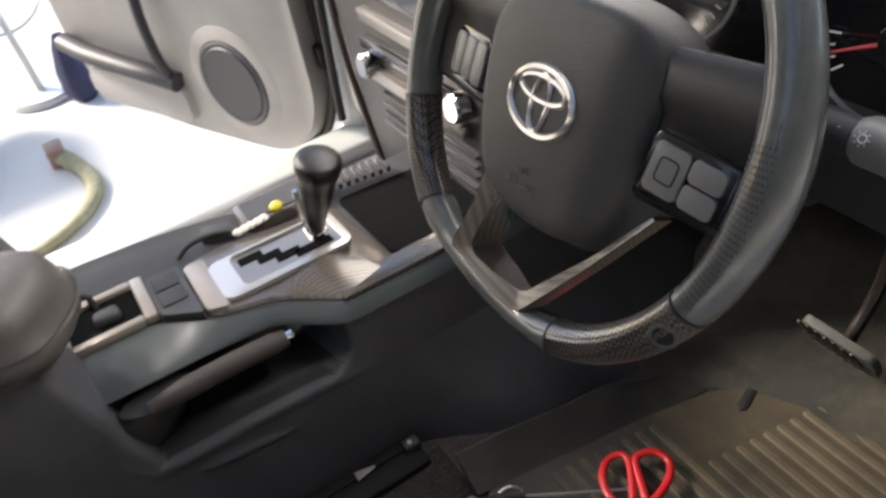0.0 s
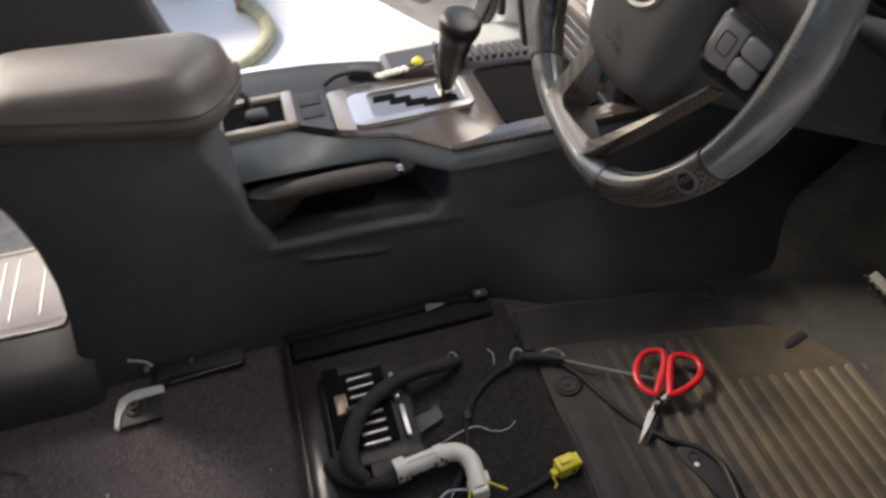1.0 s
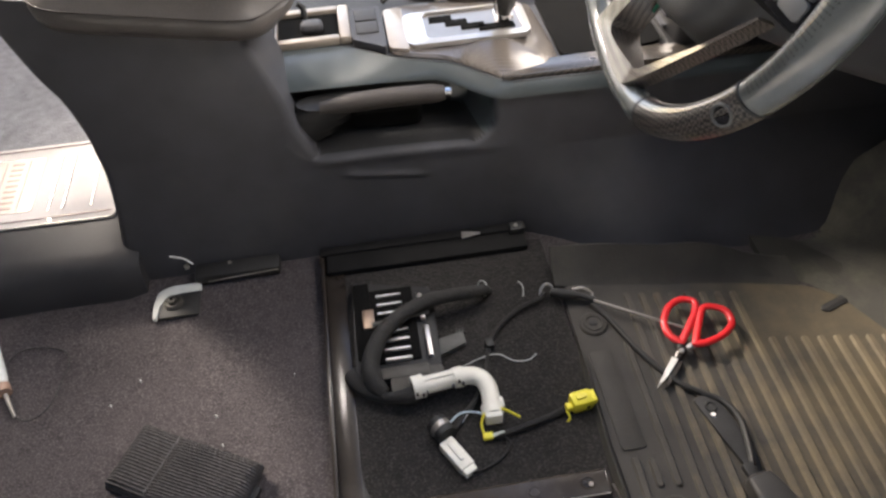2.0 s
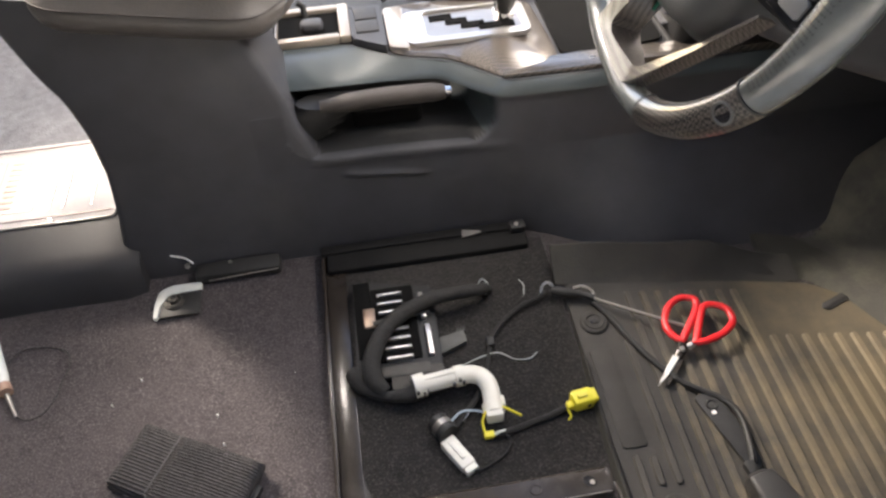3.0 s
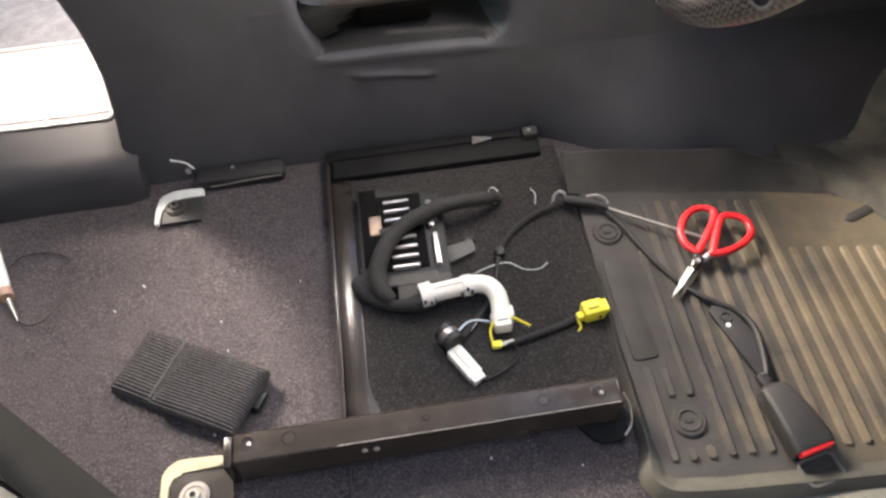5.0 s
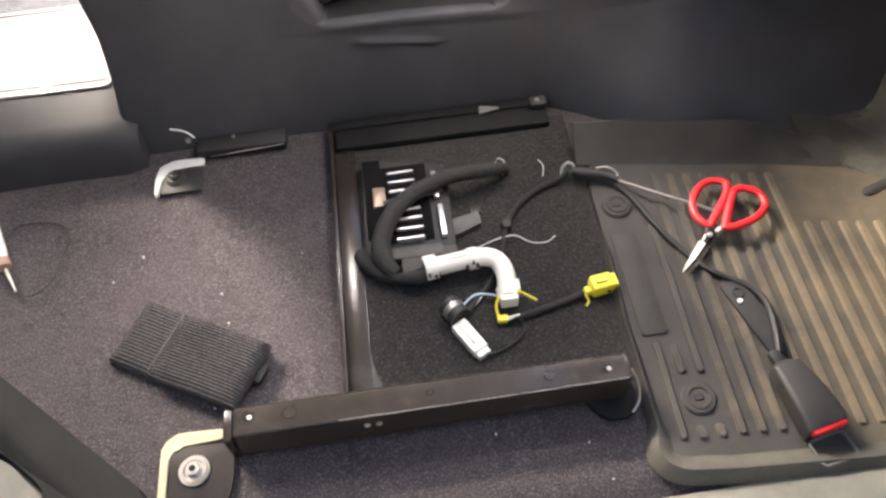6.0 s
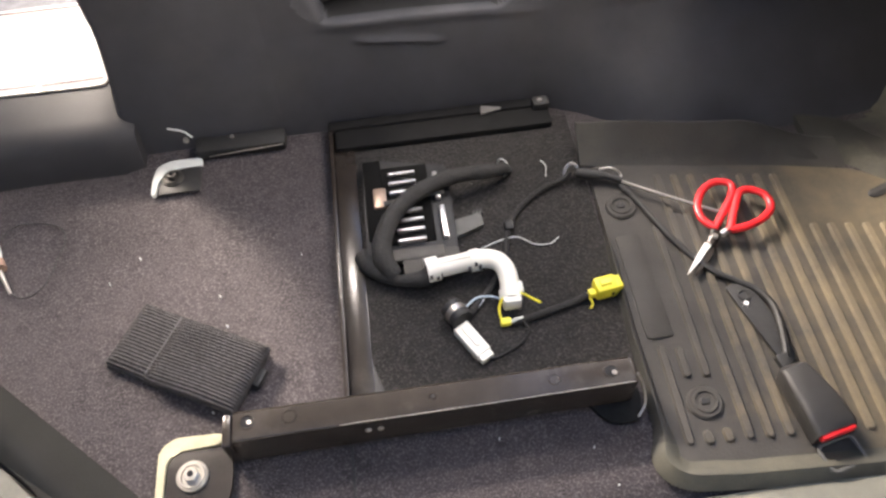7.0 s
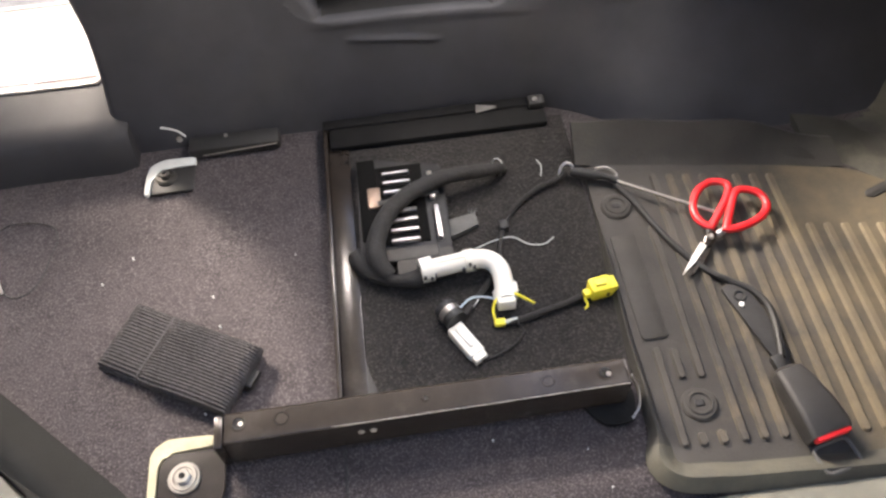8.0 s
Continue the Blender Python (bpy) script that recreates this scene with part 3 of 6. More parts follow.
surround = part("selector_surround", selector_surround(), CARBON, label="glossy carbon-look selector surround", angle=35)
skirt = part("surround_skirt", prism(bmesh.new(), round_poly([(0.20, 0.530), (0.62, 0.530), (0.62, 0.560), (0.318, 0.566), (0.21, 0.560)], 0.006), 0.232, 0.2445, bevel=0.004), CARBON_DARK, label="dark glossy lower edge")
bezel_bm = bmesh.new()
outer, inner = rounded(0.076, 0.262, 0.604, 0.694, 0.016), rounded(0.106, 0.252, 0.613, 0.685, 0.010)
for a, b in ((outer, inner),):
    lo_o = [bezel_bm.verts.new((x, y, 0.2590)) for x, y in a]
    hi_o = [bezel_bm.verts.new((x, y, 0.2665)) for x, y in a]
    hi_i = [bezel_bm.verts.new((x, y, 0.2690)) for x, y in b]
    lo_i = [bezel_bm.verts.new((x, y, 0.2625)) for x, y in b]
    n = len(a)
    for p, q in ((lo_o, hi_o), (hi_o, hi_i), (hi_i, lo_i)):
        for k in range(n):
            bezel_bm.faces.new((p[k], p[(k + 1) % n], q[(k + 1) % n], q[k]))
tan_plate = part("tan_plate", prism(bmesh.new(), round_poly([(0.049, 0.607), (0.078, 0.596), (0.078, 0.716), (0.049, 0.716)], 0.005), 0.250, 0.2658, bevel=0.003), TRAY_TAN, label="tan satin plate beside the gate")
gate_bezel = part("gate_bezel", bezel_bm, SILVER, label="bright satin-silver gate bezel", angle=30)
gate_plate = part("gate_plate", boxed(0.100, 0.256, 0.609, 0.689, 0.2630, 0.2650), DIM_SILVER, label="dull silver gate plate")
gate_bm = bmesh.new()
for k, (a, b, c, d) in enumerate(((0.115, 0.150, 0.660, 0.676), (0.138, 0.172, 0.646, 0.662), (0.160, 0.196, 0.632, 0.648), (0.186, 0.240, 0.624, 0.640))):
    box(gate_bm, a, b, c, d, 0.2645, 0.2668, 0.0008, 1)
# Raised black bars that paint the shade inside the gate slots.
gate_steps = part("gate_steps", gate_bm, SHADE_BLACK, label="zigzag selector gate with its shade painted black")
gate_mark = part("gate_insert", boxed(0.215, 0.243, 0.650, 0.676, 0.2645, 0.2690, 0.001), SILVER)
stem = part("selector_stem", tube(bmesh.new(), smooth_path([(0.225, 0.645, 0.262), (0.228, 0.640, 0.295), (0.232, 0.625, 0.345)]), lambda t: 0.011 - 0.003 * t, 14), CHROME, label="bright metal selector stem")
lever = part("selector_knob", tube(bmesh.new(), smooth_path([(0.226, 0.641, 0.282), (0.229, 0.632, 0.315), (0.234, 0.618, 0.352), (0.238, 0.606, 0.382), (0.241, 0.598, 0.402), (0.243, 0.594, 0.415)]),
                               lambda t: lerp_table([(0, 0.010), (0.15, 0.015), (0.35, 0.021), (0.55, 0.024), (0.72, 0.0295), (0.86, 0.030), (0.94, 0.025), (1, 0.012)], t), 22), KNOB_LEATHER, label="black stitched leather selector knob")
lever_edge = part("selector_trim", tube(bmesh.new(), smooth_path([(0.214, 0.634, 0.285), (0.208, 0.622, 0.325), (0.204, 0.606, 0.375)]), 0.0035, 8), CHROME)
# No hole here: a black plate paints the shade of the well.
well = part("cup_well", prism(bmesh.new(), round_poly([(0.298, 0.572), (0.36, 0.566), (0.455, 0.58), (0.455, 0.73), (0.296, 0.742)], 0.012), 0.236, 0.2415), SHADE_BLACK, label="storage well, its deep shade painted as a flat black sheet")
bays = part("coin_tray", prism(bmesh.new(), rounded(0.155, 0.292, 0.756, 0.822, 0.01), 0.238, 0.256, bevel=0.003), CARBON, label="grey ribbed side tray")
bay_pit = part("coin_tray_pit", boxed(0.165, 0.262, 0.764, 0.814, 0.2550, 0.2580), PLASTIC)
ribs = []
for k in range(10):
    ribs.append(part("coin_tray_rib", boxed(0.268 + 0.013 * k, 0.275 + 0.013 * k, 0.755 - 0.002 * k, 0.795 - 0.002 * k, 0.250, 0.2595, 0.001, 1), PLASTIC_SOFT))
cap = part("far_pocket", prism(bmesh.new(), round_poly([(0.09, 0.765), (0.135, 0.752), (0.145, 0.775), (0.10, 0.80)], 0.01), 0.248, 0.262, bevel=0.004), PLASTIC)


# armrest box at the rear of the console
def armrest_body():
    rings = []
    for k in range(30):
        z = -0.01 + 0.415 * k / 29
        rear = lerp_table([(-0.01, -0.400), (0.06, -0.388), (0.113, -0.380), (0.18, -0.374), (0.24, -0.377), (0.285, -0.388), (0.315, -0.408), (0.36, -0.428), (0.41, -0.442)], z)
        front = lerp_table([(-0.01, -0.05), (0.15, -0.070), (0.18, -0.080), (0.21, -0.096), (0.26, -0.106), (0.30, -0.118), (0.36, -0.138), (0.41, -0.146)], z)
        near = 0.4655 + 0.0315 * min(z / 0.15, 1) + max(z - 0.15, 0) * 0.12
        rings.append([(a, b, z - 0.195 * (a + 0.22) * smoothstep(0.22, 0.40, z)) for a, b in rounded(rear, front, near, 0.655, 0.012, 3)])
    return loft(bmesh.new(), rings)


arm_body = part("armrest_box", armrest_body(), PLASTIC, label="tall black plastic armrest box")


LID = round_poly([(-0.066, 0.585), (-0.070, 0.662), (-0.378, 0.662), (-0.380, 0.500), (-0.150, 0.499), (-0.112, 0.512)], 0.05, 8)


def armrest_lid():
    rings = []
    levels = [(0.376, 0.012), (0.379, 0.004), (0.385, 0.0), (0.398, -0.003), (0.409, -0.001), (0.4125, 0.003), (0.426, 0.007), (0.438, 0.013), (0.447, 0.026), (0.452, 0.050)]
    for z, inset in levels:
        out = [(x + (-0.235 - x) * inset / 0.16, y + (0.585 - y) * inset / 0.085) for x, y in LID]
        nose = 0.010 if z < 0.405 else -0.002
        rings.append([(x, y, z - (0.195 - 0.13 * smoothstep(0.41, 0.45, z)) * (x + 0.22) + nose * smoothstep(-0.12, -0.07, x)) for x, y in out])
    return loft(bmesh.new(), rings)


arm_lid = part("armrest_lid", armrest_lid(), LID_LEATHER, label="padded leather armrest lid with its bright sheen put into the colour", angle=60)
seam_pts = [(x, y, 0.4105 - 0.195 * (x + 0.22) + 0.002 * smoothstep(-0.12, -0.07, x)) for x, y in [(x + (x + 0.235) * 0.012, y + (y - 0.585) * 0.02) for x, y in LID]]
arm_seam = part("lid_piping", tube(bmesh.new(), seam_pts, 0.0013, 6, closed=True), LEATHER)
inner_wall = part("tray_surround", prism(bmesh.new(), round_poly([(-0.150, 0.560), (-0.118, 0.640), (-0.112, 0.745), (-0.150, 0.75)], 0.01), 0.24, 0.290, bevel=0.006), PLASTIC)

under(console, side, core, deck, tray_frame, tray_pit_shade, tray_stick, tray_knob, switch_pad, *pads, surround, skirt, tan_plate, gate_bezel, gate_plate, gate_steps, gate_mark,
      stem, lever, lever_edge, well, bays, bay_pit, *ribs, cap, arm_body, arm_lid, arm_seam, inner_wall)

# parking brake lever in the recess
brake = thing("parking_brake", "worn brown-black parking brake lever in the console recess", "hand brake", (-0.06, 0.54, 0.17))


def grip():
    rings = []
    for k in range(22):
        t = k / 21
        x = -0.062 + 0.180 * t
        h = 0.008 + 0.005 * smoothstep(0, 0.3, t) - 0.003 * smoothstep(0.9, 1, t)
        w = 0.010 + 0.005 * smoothstep(0, 0.3, t) - 0.004 * smoothstep(0.92, 1, t)
        z = 0.226 + 0.004 * math.sin(t * 3)
        rings.append([(x, 0.535 + w * math.cos(a), z + h * math.sin(a)) for a in [2 * math.pi * j / 14 for j in range(14)]])
    return loft(bmesh.new(), rings)


under(brake, part("grip", grip(), LEATHER, label="worn brown-tinted leather grip"),
      part("release_button", disc(bmesh.new(), (0.118, 0.535, 0.228), 0.0065, 0.010, 16, (1, 0, -0.05), 0.002), CHROME, label="chrome release button"),
      part("boot", loft(bmesh.new(), [[(-0.105 + 0.06 * t + (0.05 + 0.01 * math.sin(t * 19)) * math.cos(a), 0.548 + 0.022 * math.sin(a), 0.172 + 0.055 * t) for a in [2 * math.pi * j / 16 for j in range(16)]] for t in [k / 9 for k in range(10)]]), RUBBER, label="creased black boot"),
      # Black block that paints the dark of the cavity under the grip.
      part("bracket", boxed(-0.02, 0.085, 0.550, 0.572, 0.165, 0.200, 0.008, 3), SHADE_BLACK))


# ---- tunnel box with scuff plate behind the console ----
tunnel = thing("tunnel_cover", "dark plastic tunnel cover with a bright scuff plate", "floor cover", (-0.7, 0.6, 0.0))


def tunnel_body():
    prof = [(0.430, -0.005), (0.434, 0.018), (0.440, 0.042), (0.450, 0.056), (0.478, 0.0635), (0.540, 0.0655), (0.745, 0.0655), (0.76, 0.05), (0.76, -0.005)]
    rings = []
    for k in range(30):
        x = -1.15 + 0.785 * k / 29
        s = smoothstep(-0.390, -0.366, x)
        rings.append([(x + 0.06 * max(0, -0.012 + 0.02 - z) * s, y + 0.010 * s + 0.02 * (x + 0.37) * (y < 0.5), z * (1 - 0.18 * s * s)) for y, z in prof])
    return loft(bmesh.new(), rings)


plate = part("scuff_plate", prism(bmesh.new(), round_poly([(-1.1, 0.552), (-0.405, 0.543), (-0.405, 0.742), (-1.1, 0.745)], 0.008), 0.0655, 0.0695, bevel=0.0015), SCUFF, label="bright brushed scuff plate")
plate_bits = [part("raised_rib", boxed(x, x + 0.004, 0.575, 0.716, 0.0695, 0.0712, 0.0008, 1), SCUFF) for x in (-0.446, -0.490, -0.512)]
plate_bits += [part("plate_edge", boxed(-1.08, -0.41, y, y + 0.003, 0.0695, 0.0710, 0.0008, 1), SCUFF_INK) for y in (0.556, 0.732)]
plate_bits.append(part("print_panel", prism(bmesh.new(), rounded(-0.640, -0.536, 0.578, 0.712, 0.006), 0.0690, 0.0702, bevel=0.0004, seg=1), SCUFF_TAN, label="tan printed panel"))
plate_bits += [part("print_bar", boxed(-0.590, -0.570, 0.588 + 0.0135 * k, 0.5935 + 0.0135 * k, 0.0700, 0.0708), SCUFF_INK) for k in range(9)]
plate_bits += [part("print_frame", boxed(a, a + 0.002, 0.584, 0.706, 0.0700, 0.0708), SCUFF_INK) for a in (-0.600, -0.562)]
plate_bits += [part("rivet", disc(bmesh.new(), (x, 0.550, 0.0695), 0.003, 0.0015, 10), STEEL) for x in (-0.502, -0.70)]
body = part("cover", tunnel_body(), COVER_PLASTIC, label="dark grey moulded cover with a rounded edge")
for o in plate_bits:
    o.parent = plate
under(tunnel, body, plate)


# ---- steering wheel ----
WC = Vector((0.309, 0.193, 0.621))
TILT, TURN = radians(25), radians(-7)
n_ax = Vector((-math.cos(TILT), 0, math.sin(TILT)))
d_ax = Vector((-math.sin(TILT), 0, -math.cos(TILT)))
r_ax = Vector((0, -1, 0))
W_RIGHT = r_ax * math.cos(TURN) - d_ax * math.sin(TURN)
W_DOWN = d_ax * math.cos(TURN) + r_ax * math.sin(TURN)
WM = Matrix((W_RIGHT, -W_DOWN, n_ax)).transposed().to_4x4()
WM.translation = WC
PM = Matrix((r_ax, -d_ax, n_ax)).transposed().to_4x4()
PM.translation = WC
wheel = thing("steering_wheel", "black leather steering wheel with carbon-look inserts and buttons", "steering wheel", WC)


def rim_radius(a):
    """Rim radius at the angle a from straight down: a wheel with a flattened foot."""
    return 0.178 - 0.012 * math.exp(-(a / 0.42) ** 2)


def rim_piece(a0, a1, thick, seg=18, n=40, closed=False):
    pts = []
    for k in range(n if closed else n + 1):
        a = radians(a0 + (a1 - a0) * k / n)
        r = rim_radius(abs((a + math.pi) % (2 * math.pi) - math.pi))
        pts.append((r * math.sin(a), -r * math.cos(a)))
    bm = bmesh.new()
    vr = []
    for k, (x, y) in enumerate(pts):
        a = math.atan2(x, -y)
        grow = thick + 0.0028 * (math.exp(-((abs(a) - 1.75) / 0.35) ** 2)) - (0.0015 if abs(a) < 0.4 else 0)
        out = Vector((x, y, 0)).normalized()
        vr.append([bm.verts.new(WM @ (Vector((x, y, 0)) + out * grow * 0.92 * math.cos(b) + Vector((0, 0, 1)) * grow * 1.08 * math.sin(b))) for b in [2 * math.pi * j / seg for j in range(seg)]])
    m = len(vr)
    for i in range(m if closed else m - 1):
        p, q = vr[i], vr[(i + 1) % m]
        for j in range(seg):
            bm.faces.new((p[j], p[(j + 1) % seg], q[(j + 1) % seg], q[j]))
    if not closed:
        bm.faces.new(vr[0])
        bm.faces.new(vr[-1])
    return bm


wp = [part("rim", rim_piece(0, 360, 0.0155, 20, 96, True), WHEEL_LEATHER, label="black perforated leather rim")]
wp.append(part("carbon_insert", rim_piece(31, 71, 0.0162), CARBON_DARK, label="glossy carbon-look rim insert"))
wp.append(part("carbon_insert", rim_piece(-64, -33, 0.0162), CARBON_DARK, label="glossy carbon-look rim insert"))
for a in (31, 71, -64, -33):
    wp.append(part("insert_seam", rim_piece(a - 0.35, a + 0.35, 0.0166, 18, 2), RUBBER))
ca = radians(65)
cpos = Vector((rim_radius(ca) * math.sin(ca), -rim_radius(ca) * math.cos(ca), 0))
cdir = (cpos.normalized() * 0.55 + Vector((0, 0, 0.85))).normalized()
wp.append(part("rim_badge", ring(bmesh.new(), WM @ (cpos + cdir * 0.0165), 0.0085, 0.0014, WM.to_3x3() @ cdir, 24, 6), PEDAL_GREY, label="small round badge on the rim"))
wp.append(part("rim_badge_face", disc(bmesh.new(), WM @ (cpos + cdir * 0.0145), 0.008, 0.002, 20, WM.to_3x3() @ cdir), GLASS_BLACK))
# perforations on the grip
perf = bmesh.new()
for i in range(28):
    for j in range(9):
        a = radians(74 + 1.25 * i)
        b = radians(66 + 8.5 * j + 4.2 * (i % 2))
        r = rim_radius(a)
        out = Vector((math.sin(a), -math.cos(a), 0))
        nrm = (out * math.cos(b) + Vector((0, 0, 1)) * math.sin(b)).normalized()
        g = 0.0155 + 0.0028 * (math.exp(-((a - 1.75) / 0.35) ** 2))
        p = out * (r + g * 0.92 * math.cos(b)) + Vector((0, 0, 1)) * g * 1.08 * math.sin(b)
        disc(perf, WM @ p, 0.0008, 0.00008, 6, WM.to_3x3() @ nrm)
wp.append(part("grip_perforation", perf, RUBBER))

# airbag cover: a domed pad
def pad_point(u, v):
    a = 2 * math.pi * u
    outline = round_pad(a)
    r = v
    x, y = outline[0] * r, outline[1] * r
    z = 0.024 - 0.006 * r ** 2 - 0.030 * smoothstep(0.86, 1.0, r) ** 1.4 - 0.016 * smoothstep(0.055, 0.10, x) * smoothstep(0.3, 0.9, r)
    return PM @ Vector((x, y, z))


PAD = round_poly([(-0.080, 0.052), (-0.050, 0.080), (0.066, 0.080), (0.098, 0.055), (0.100, -0.020), (0.088, -0.076), (0.060, -0.098), (0.002, -0.102), (-0.036, -0.093), (-0.056, -0.074), (-0.072, -0.030), (-0.079, 0.005)], 0.026, 6)


def round_pad(a):
    i = (a / (2 * math.pi)) * len(PAD)
    p, q = PAD[int(i) % len(PAD)], PAD[(int(i) + 1) % len(PAD)]
    t = i - int(i)
    return (p[0] + (q[0] - p[0]) * t, p[1] + (q[1] - p[1]) * t)


pad_bm = bmesh.new()
loft(pad_bm, [[pad_point(k / 70, max(v, 0.01)) for k in range(70)] for v in [0.01, 0.2, 0.4, 0.55, 0.68, 0.78, 0.86, 0.91, 0.95, 0.98, 1.0]])
wp.append(part("airbag_cover", pad_bm, AIRBAG, label="soft grey-black airbag cover", angle=70))
# emblem: plain interlocking ovals
emb = bmesh.new()
EM = PM @ Matrix.Translation((0.005, -0.003, 0.0225))


def oval(bm, cx, cy, rx, ry, t):
    pts = [EM @ Vector((cx + rx * math.cos(a), cy + ry * math.sin(a), 0.001)) for a in [2 * math.pi * k / 40 for k in range(40)]]
    return tube(bm, pts, t, 6, closed=True, flat=1.0)


oval(emb, 0, 0, 0.0330, 0.0235, 0.0030)
wp.append(part("emblem_ring", emb, SILVER, label="plain chrome oval"))
emb = bmesh.new()
oval(emb, 0, 0.009, 0.024, 0.0085, 0.0024)
wp.append(part("emblem_bar", emb, SILVER))
emb = bmesh.new()
oval(emb, 0, -0.001, 0.0085, 0.0205, 0.0024)
wp.append(part("emblem_bar", emb, SILVER))
def lettering(text, size, m, mt, name):
    c = bpy.data.curves.new(name, "FONT")
    c.body, c.size, c.align_x, c.align_y, c.extrude = text, size, "CENTER", "CENTER", 0.0003
    tmp = bpy.data.objects.new(name, c)
    scene.collection.objects.link(tmp)
    me = bpy.data.meshes.new_from_object(tmp.evaluated_get(bpy.context.evaluated_depsgraph_get()))
    bpy.data.objects.remove(tmp)
    me.transform(m)
    me.materials.clear()
    me.materials.append(mt)
    return new(name, me)


for word, cy in (("SRS", -0.054), ("AIRBAG", -0.065)):
    zz = 0.024 - 0.006 * (abs(cy) / 0.117) ** 2 - 0.034 * smoothstep(0.80, 1.0, abs(cy) / 0.117) ** 1.2
    wp.append(lettering(word, 0.0088, PM @ Matrix.Translation((0.0058, cy, zz + 0.0004)) @ pose(0, 0, 0, 2.5, 0, 0), SWITCH_GREY, "moulded_word"))


# spokes and switch pods
def spoke(sign):
    rings = []
    for k in range(8):
        t = k / 7
        x = sign * (0.060 + 0.106 * t)
        lo, hi = -0.040 + 0.006 * t, 0.058 + 0.012 * t
        zc = -0.006 - 0.004 * t
        rings.append([PM @ Vector((x, yy, zz)) for yy, zz in ((lo, zc - 0.012), (hi, zc - 0.012), (hi, zc + 0.004), (hi - 0.008, zc + 0.011), (0.030, zc + 0.012), (0.022, zc + 0.008), (lo + 0.006, zc + 0.008), (lo, zc + 0.002))])
    return loft(bmesh.new(), rings)


POD = {s: PM @ Matrix.Translation((0.128 if s > 0 else -0.101, -0.007 if s > 0 else -0.004, 0.0015)) @ pose(0, 0, 0, 0, s * 10, -4 if s > 0 else 0) @ Matrix.Scale(1.03 if s > 0 else 1.0, 4) for s in (-1, 1)}
for s in (-1, 1):
    wp.append(part("spoke", spoke(s), SPOKE_BLACK))
    pod = part("switch_pod", prism(bmesh.new(), rounded(-0.030, 0.030, -0.021, 0.021, 0.006), -0.004, 0.008, POD[s], bevel=0.003), GLASS_BLACK, label="steering wheel switch pod")
    wp.append(pod)
    keys = [(-0.0125, 0.0, 0.0120, 0.0155), (0.0125, 0.0080, 0.0115, 0.0072), (0.0125, -0.0080, 0.0115, 0.0072)] if s > 0 else [(-0.0185, 0, 0.0085, 0.0165), (0, 0, 0.0085, 0.0165), (0.0185, 0, 0.0085, 0.0165)]
    for cx, cy, hw, hh in keys:
        wp.append(part("switch_key", prism(bmesh.new(), rounded(cx - hw, cx + hw, cy - hh, cy + hh, 0.003), 0.007, 0.0105, POD[s], bevel=0.0012), SWITCH_GREY, label="grey switch key"))
    if s > 0:
        pts = [POD[s] @ Vector((x - 0.012, y, 0.0106)) for x, y in rounded(-0.0065, 0.0065, -0.0075, 0.0075, 0.003)]
        wp.append(part("key_print", tube(bmesh.new(), pts, 0.0006, 5, closed=True), RUBBER))

# lower forked spoke with carbon-look faces
def fork():
    """An open U of flat lacquered faces: (x, y) of its outer and inner edges, mirrored."""
    full = [((-0.060, -0.052), (-0.038, -0.056)), ((-0.045, -0.085), (-0.024, -0.086)), ((-0.043, -0.112), (-0.022, -0.110)), ((-0.046, -0.140), (-0.024, -0.132)),
            ((-0.048, -0.156), (-0.025, -0.142)), ((-0.045, -0.164), (-0.022, -0.147)), ((-0.036, -0.168), (-0.014, -0.150)), ((0.004, -0.166), (0.008, -0.148)), ((0.048, -0.161), (0.040, -0.142)),
            ((0.055, -0.154), (0.045, -0.141)), ((0.061, -0.143), (0.051, -0.136)), ((0.073, -0.121), (0.064, -0.115)), ((0.092, -0.084), (0.086, -0.081)), ((0.119, -0.028), (0.114, -0.028))]

    def at(p, z0):
        return WM @ Vector((p[0], p[1], z0 + 0.009 - 0.09 * (p[1] + 0.16)))

    return loft(bmesh.new(), [[at(a, -0.012), at(a, 0.001), at((a[0] * 0.85 + b[0] * 0.15, a[1] * 0.85 + b[1] * 0.15), 0.005), at(b, 0.003), at(b, -0.030 + 0.020 * smoothstep(-0.01, 0.05, b[0]))] for a, b in full])


wp.append(part("forked_spoke", fork(), CARBON, label="glossy carbon-look lower spoke", angle=30))
# A green reflection, painted as a small flat tube by the left fork arm.
wp.append(part("spoke_reflection", tube(bmesh.new(), [WM @ Vector(p) for p in ((-0.021, -0.092, -0.016), (-0.020, -0.105, -0.017), (-0.021, -0.118, -0.018))], 0.006, 8, flat=0.4), GREEN_REFLECTION))
hub_bm = bmesh.new()
disc(hub_bm, WC - n_ax * 0.03, 0.075, 0.03, 28, n_ax)
wp.append(part("hub", hub_bm, PLASTIC))
under(wheel, *wp)

column = thing("steering_column", "black plastic steering column cover with stalks", "steering column", (0.45, 0.19, 0.5))
col_bm = bmesh.new()
loft(col_bm, [[WC - n_ax * s + r_ax * x * k + d_ax * (y * k + 0.02) for x, y in rounded(-0.062, 0.062, -0.055, 0.06, 0.025)] for s, k in ((0.03, 0.8), (0.07, 1.0), (0.16, 1.05), (0.30, 1.0))])
stalk_bm = tube(bmesh.new(), smooth_path([(0.42, 0.14, 0.600), (0.415, 0.09, 0.606), (0.41, 0.05, 0.612), (0.407, 0.026, 0.614)]), lambda t: lerp_table([(0, 0.008), (0.4, 0.010), (0.6, 0.013), (1, 0.0135)], t), 16)
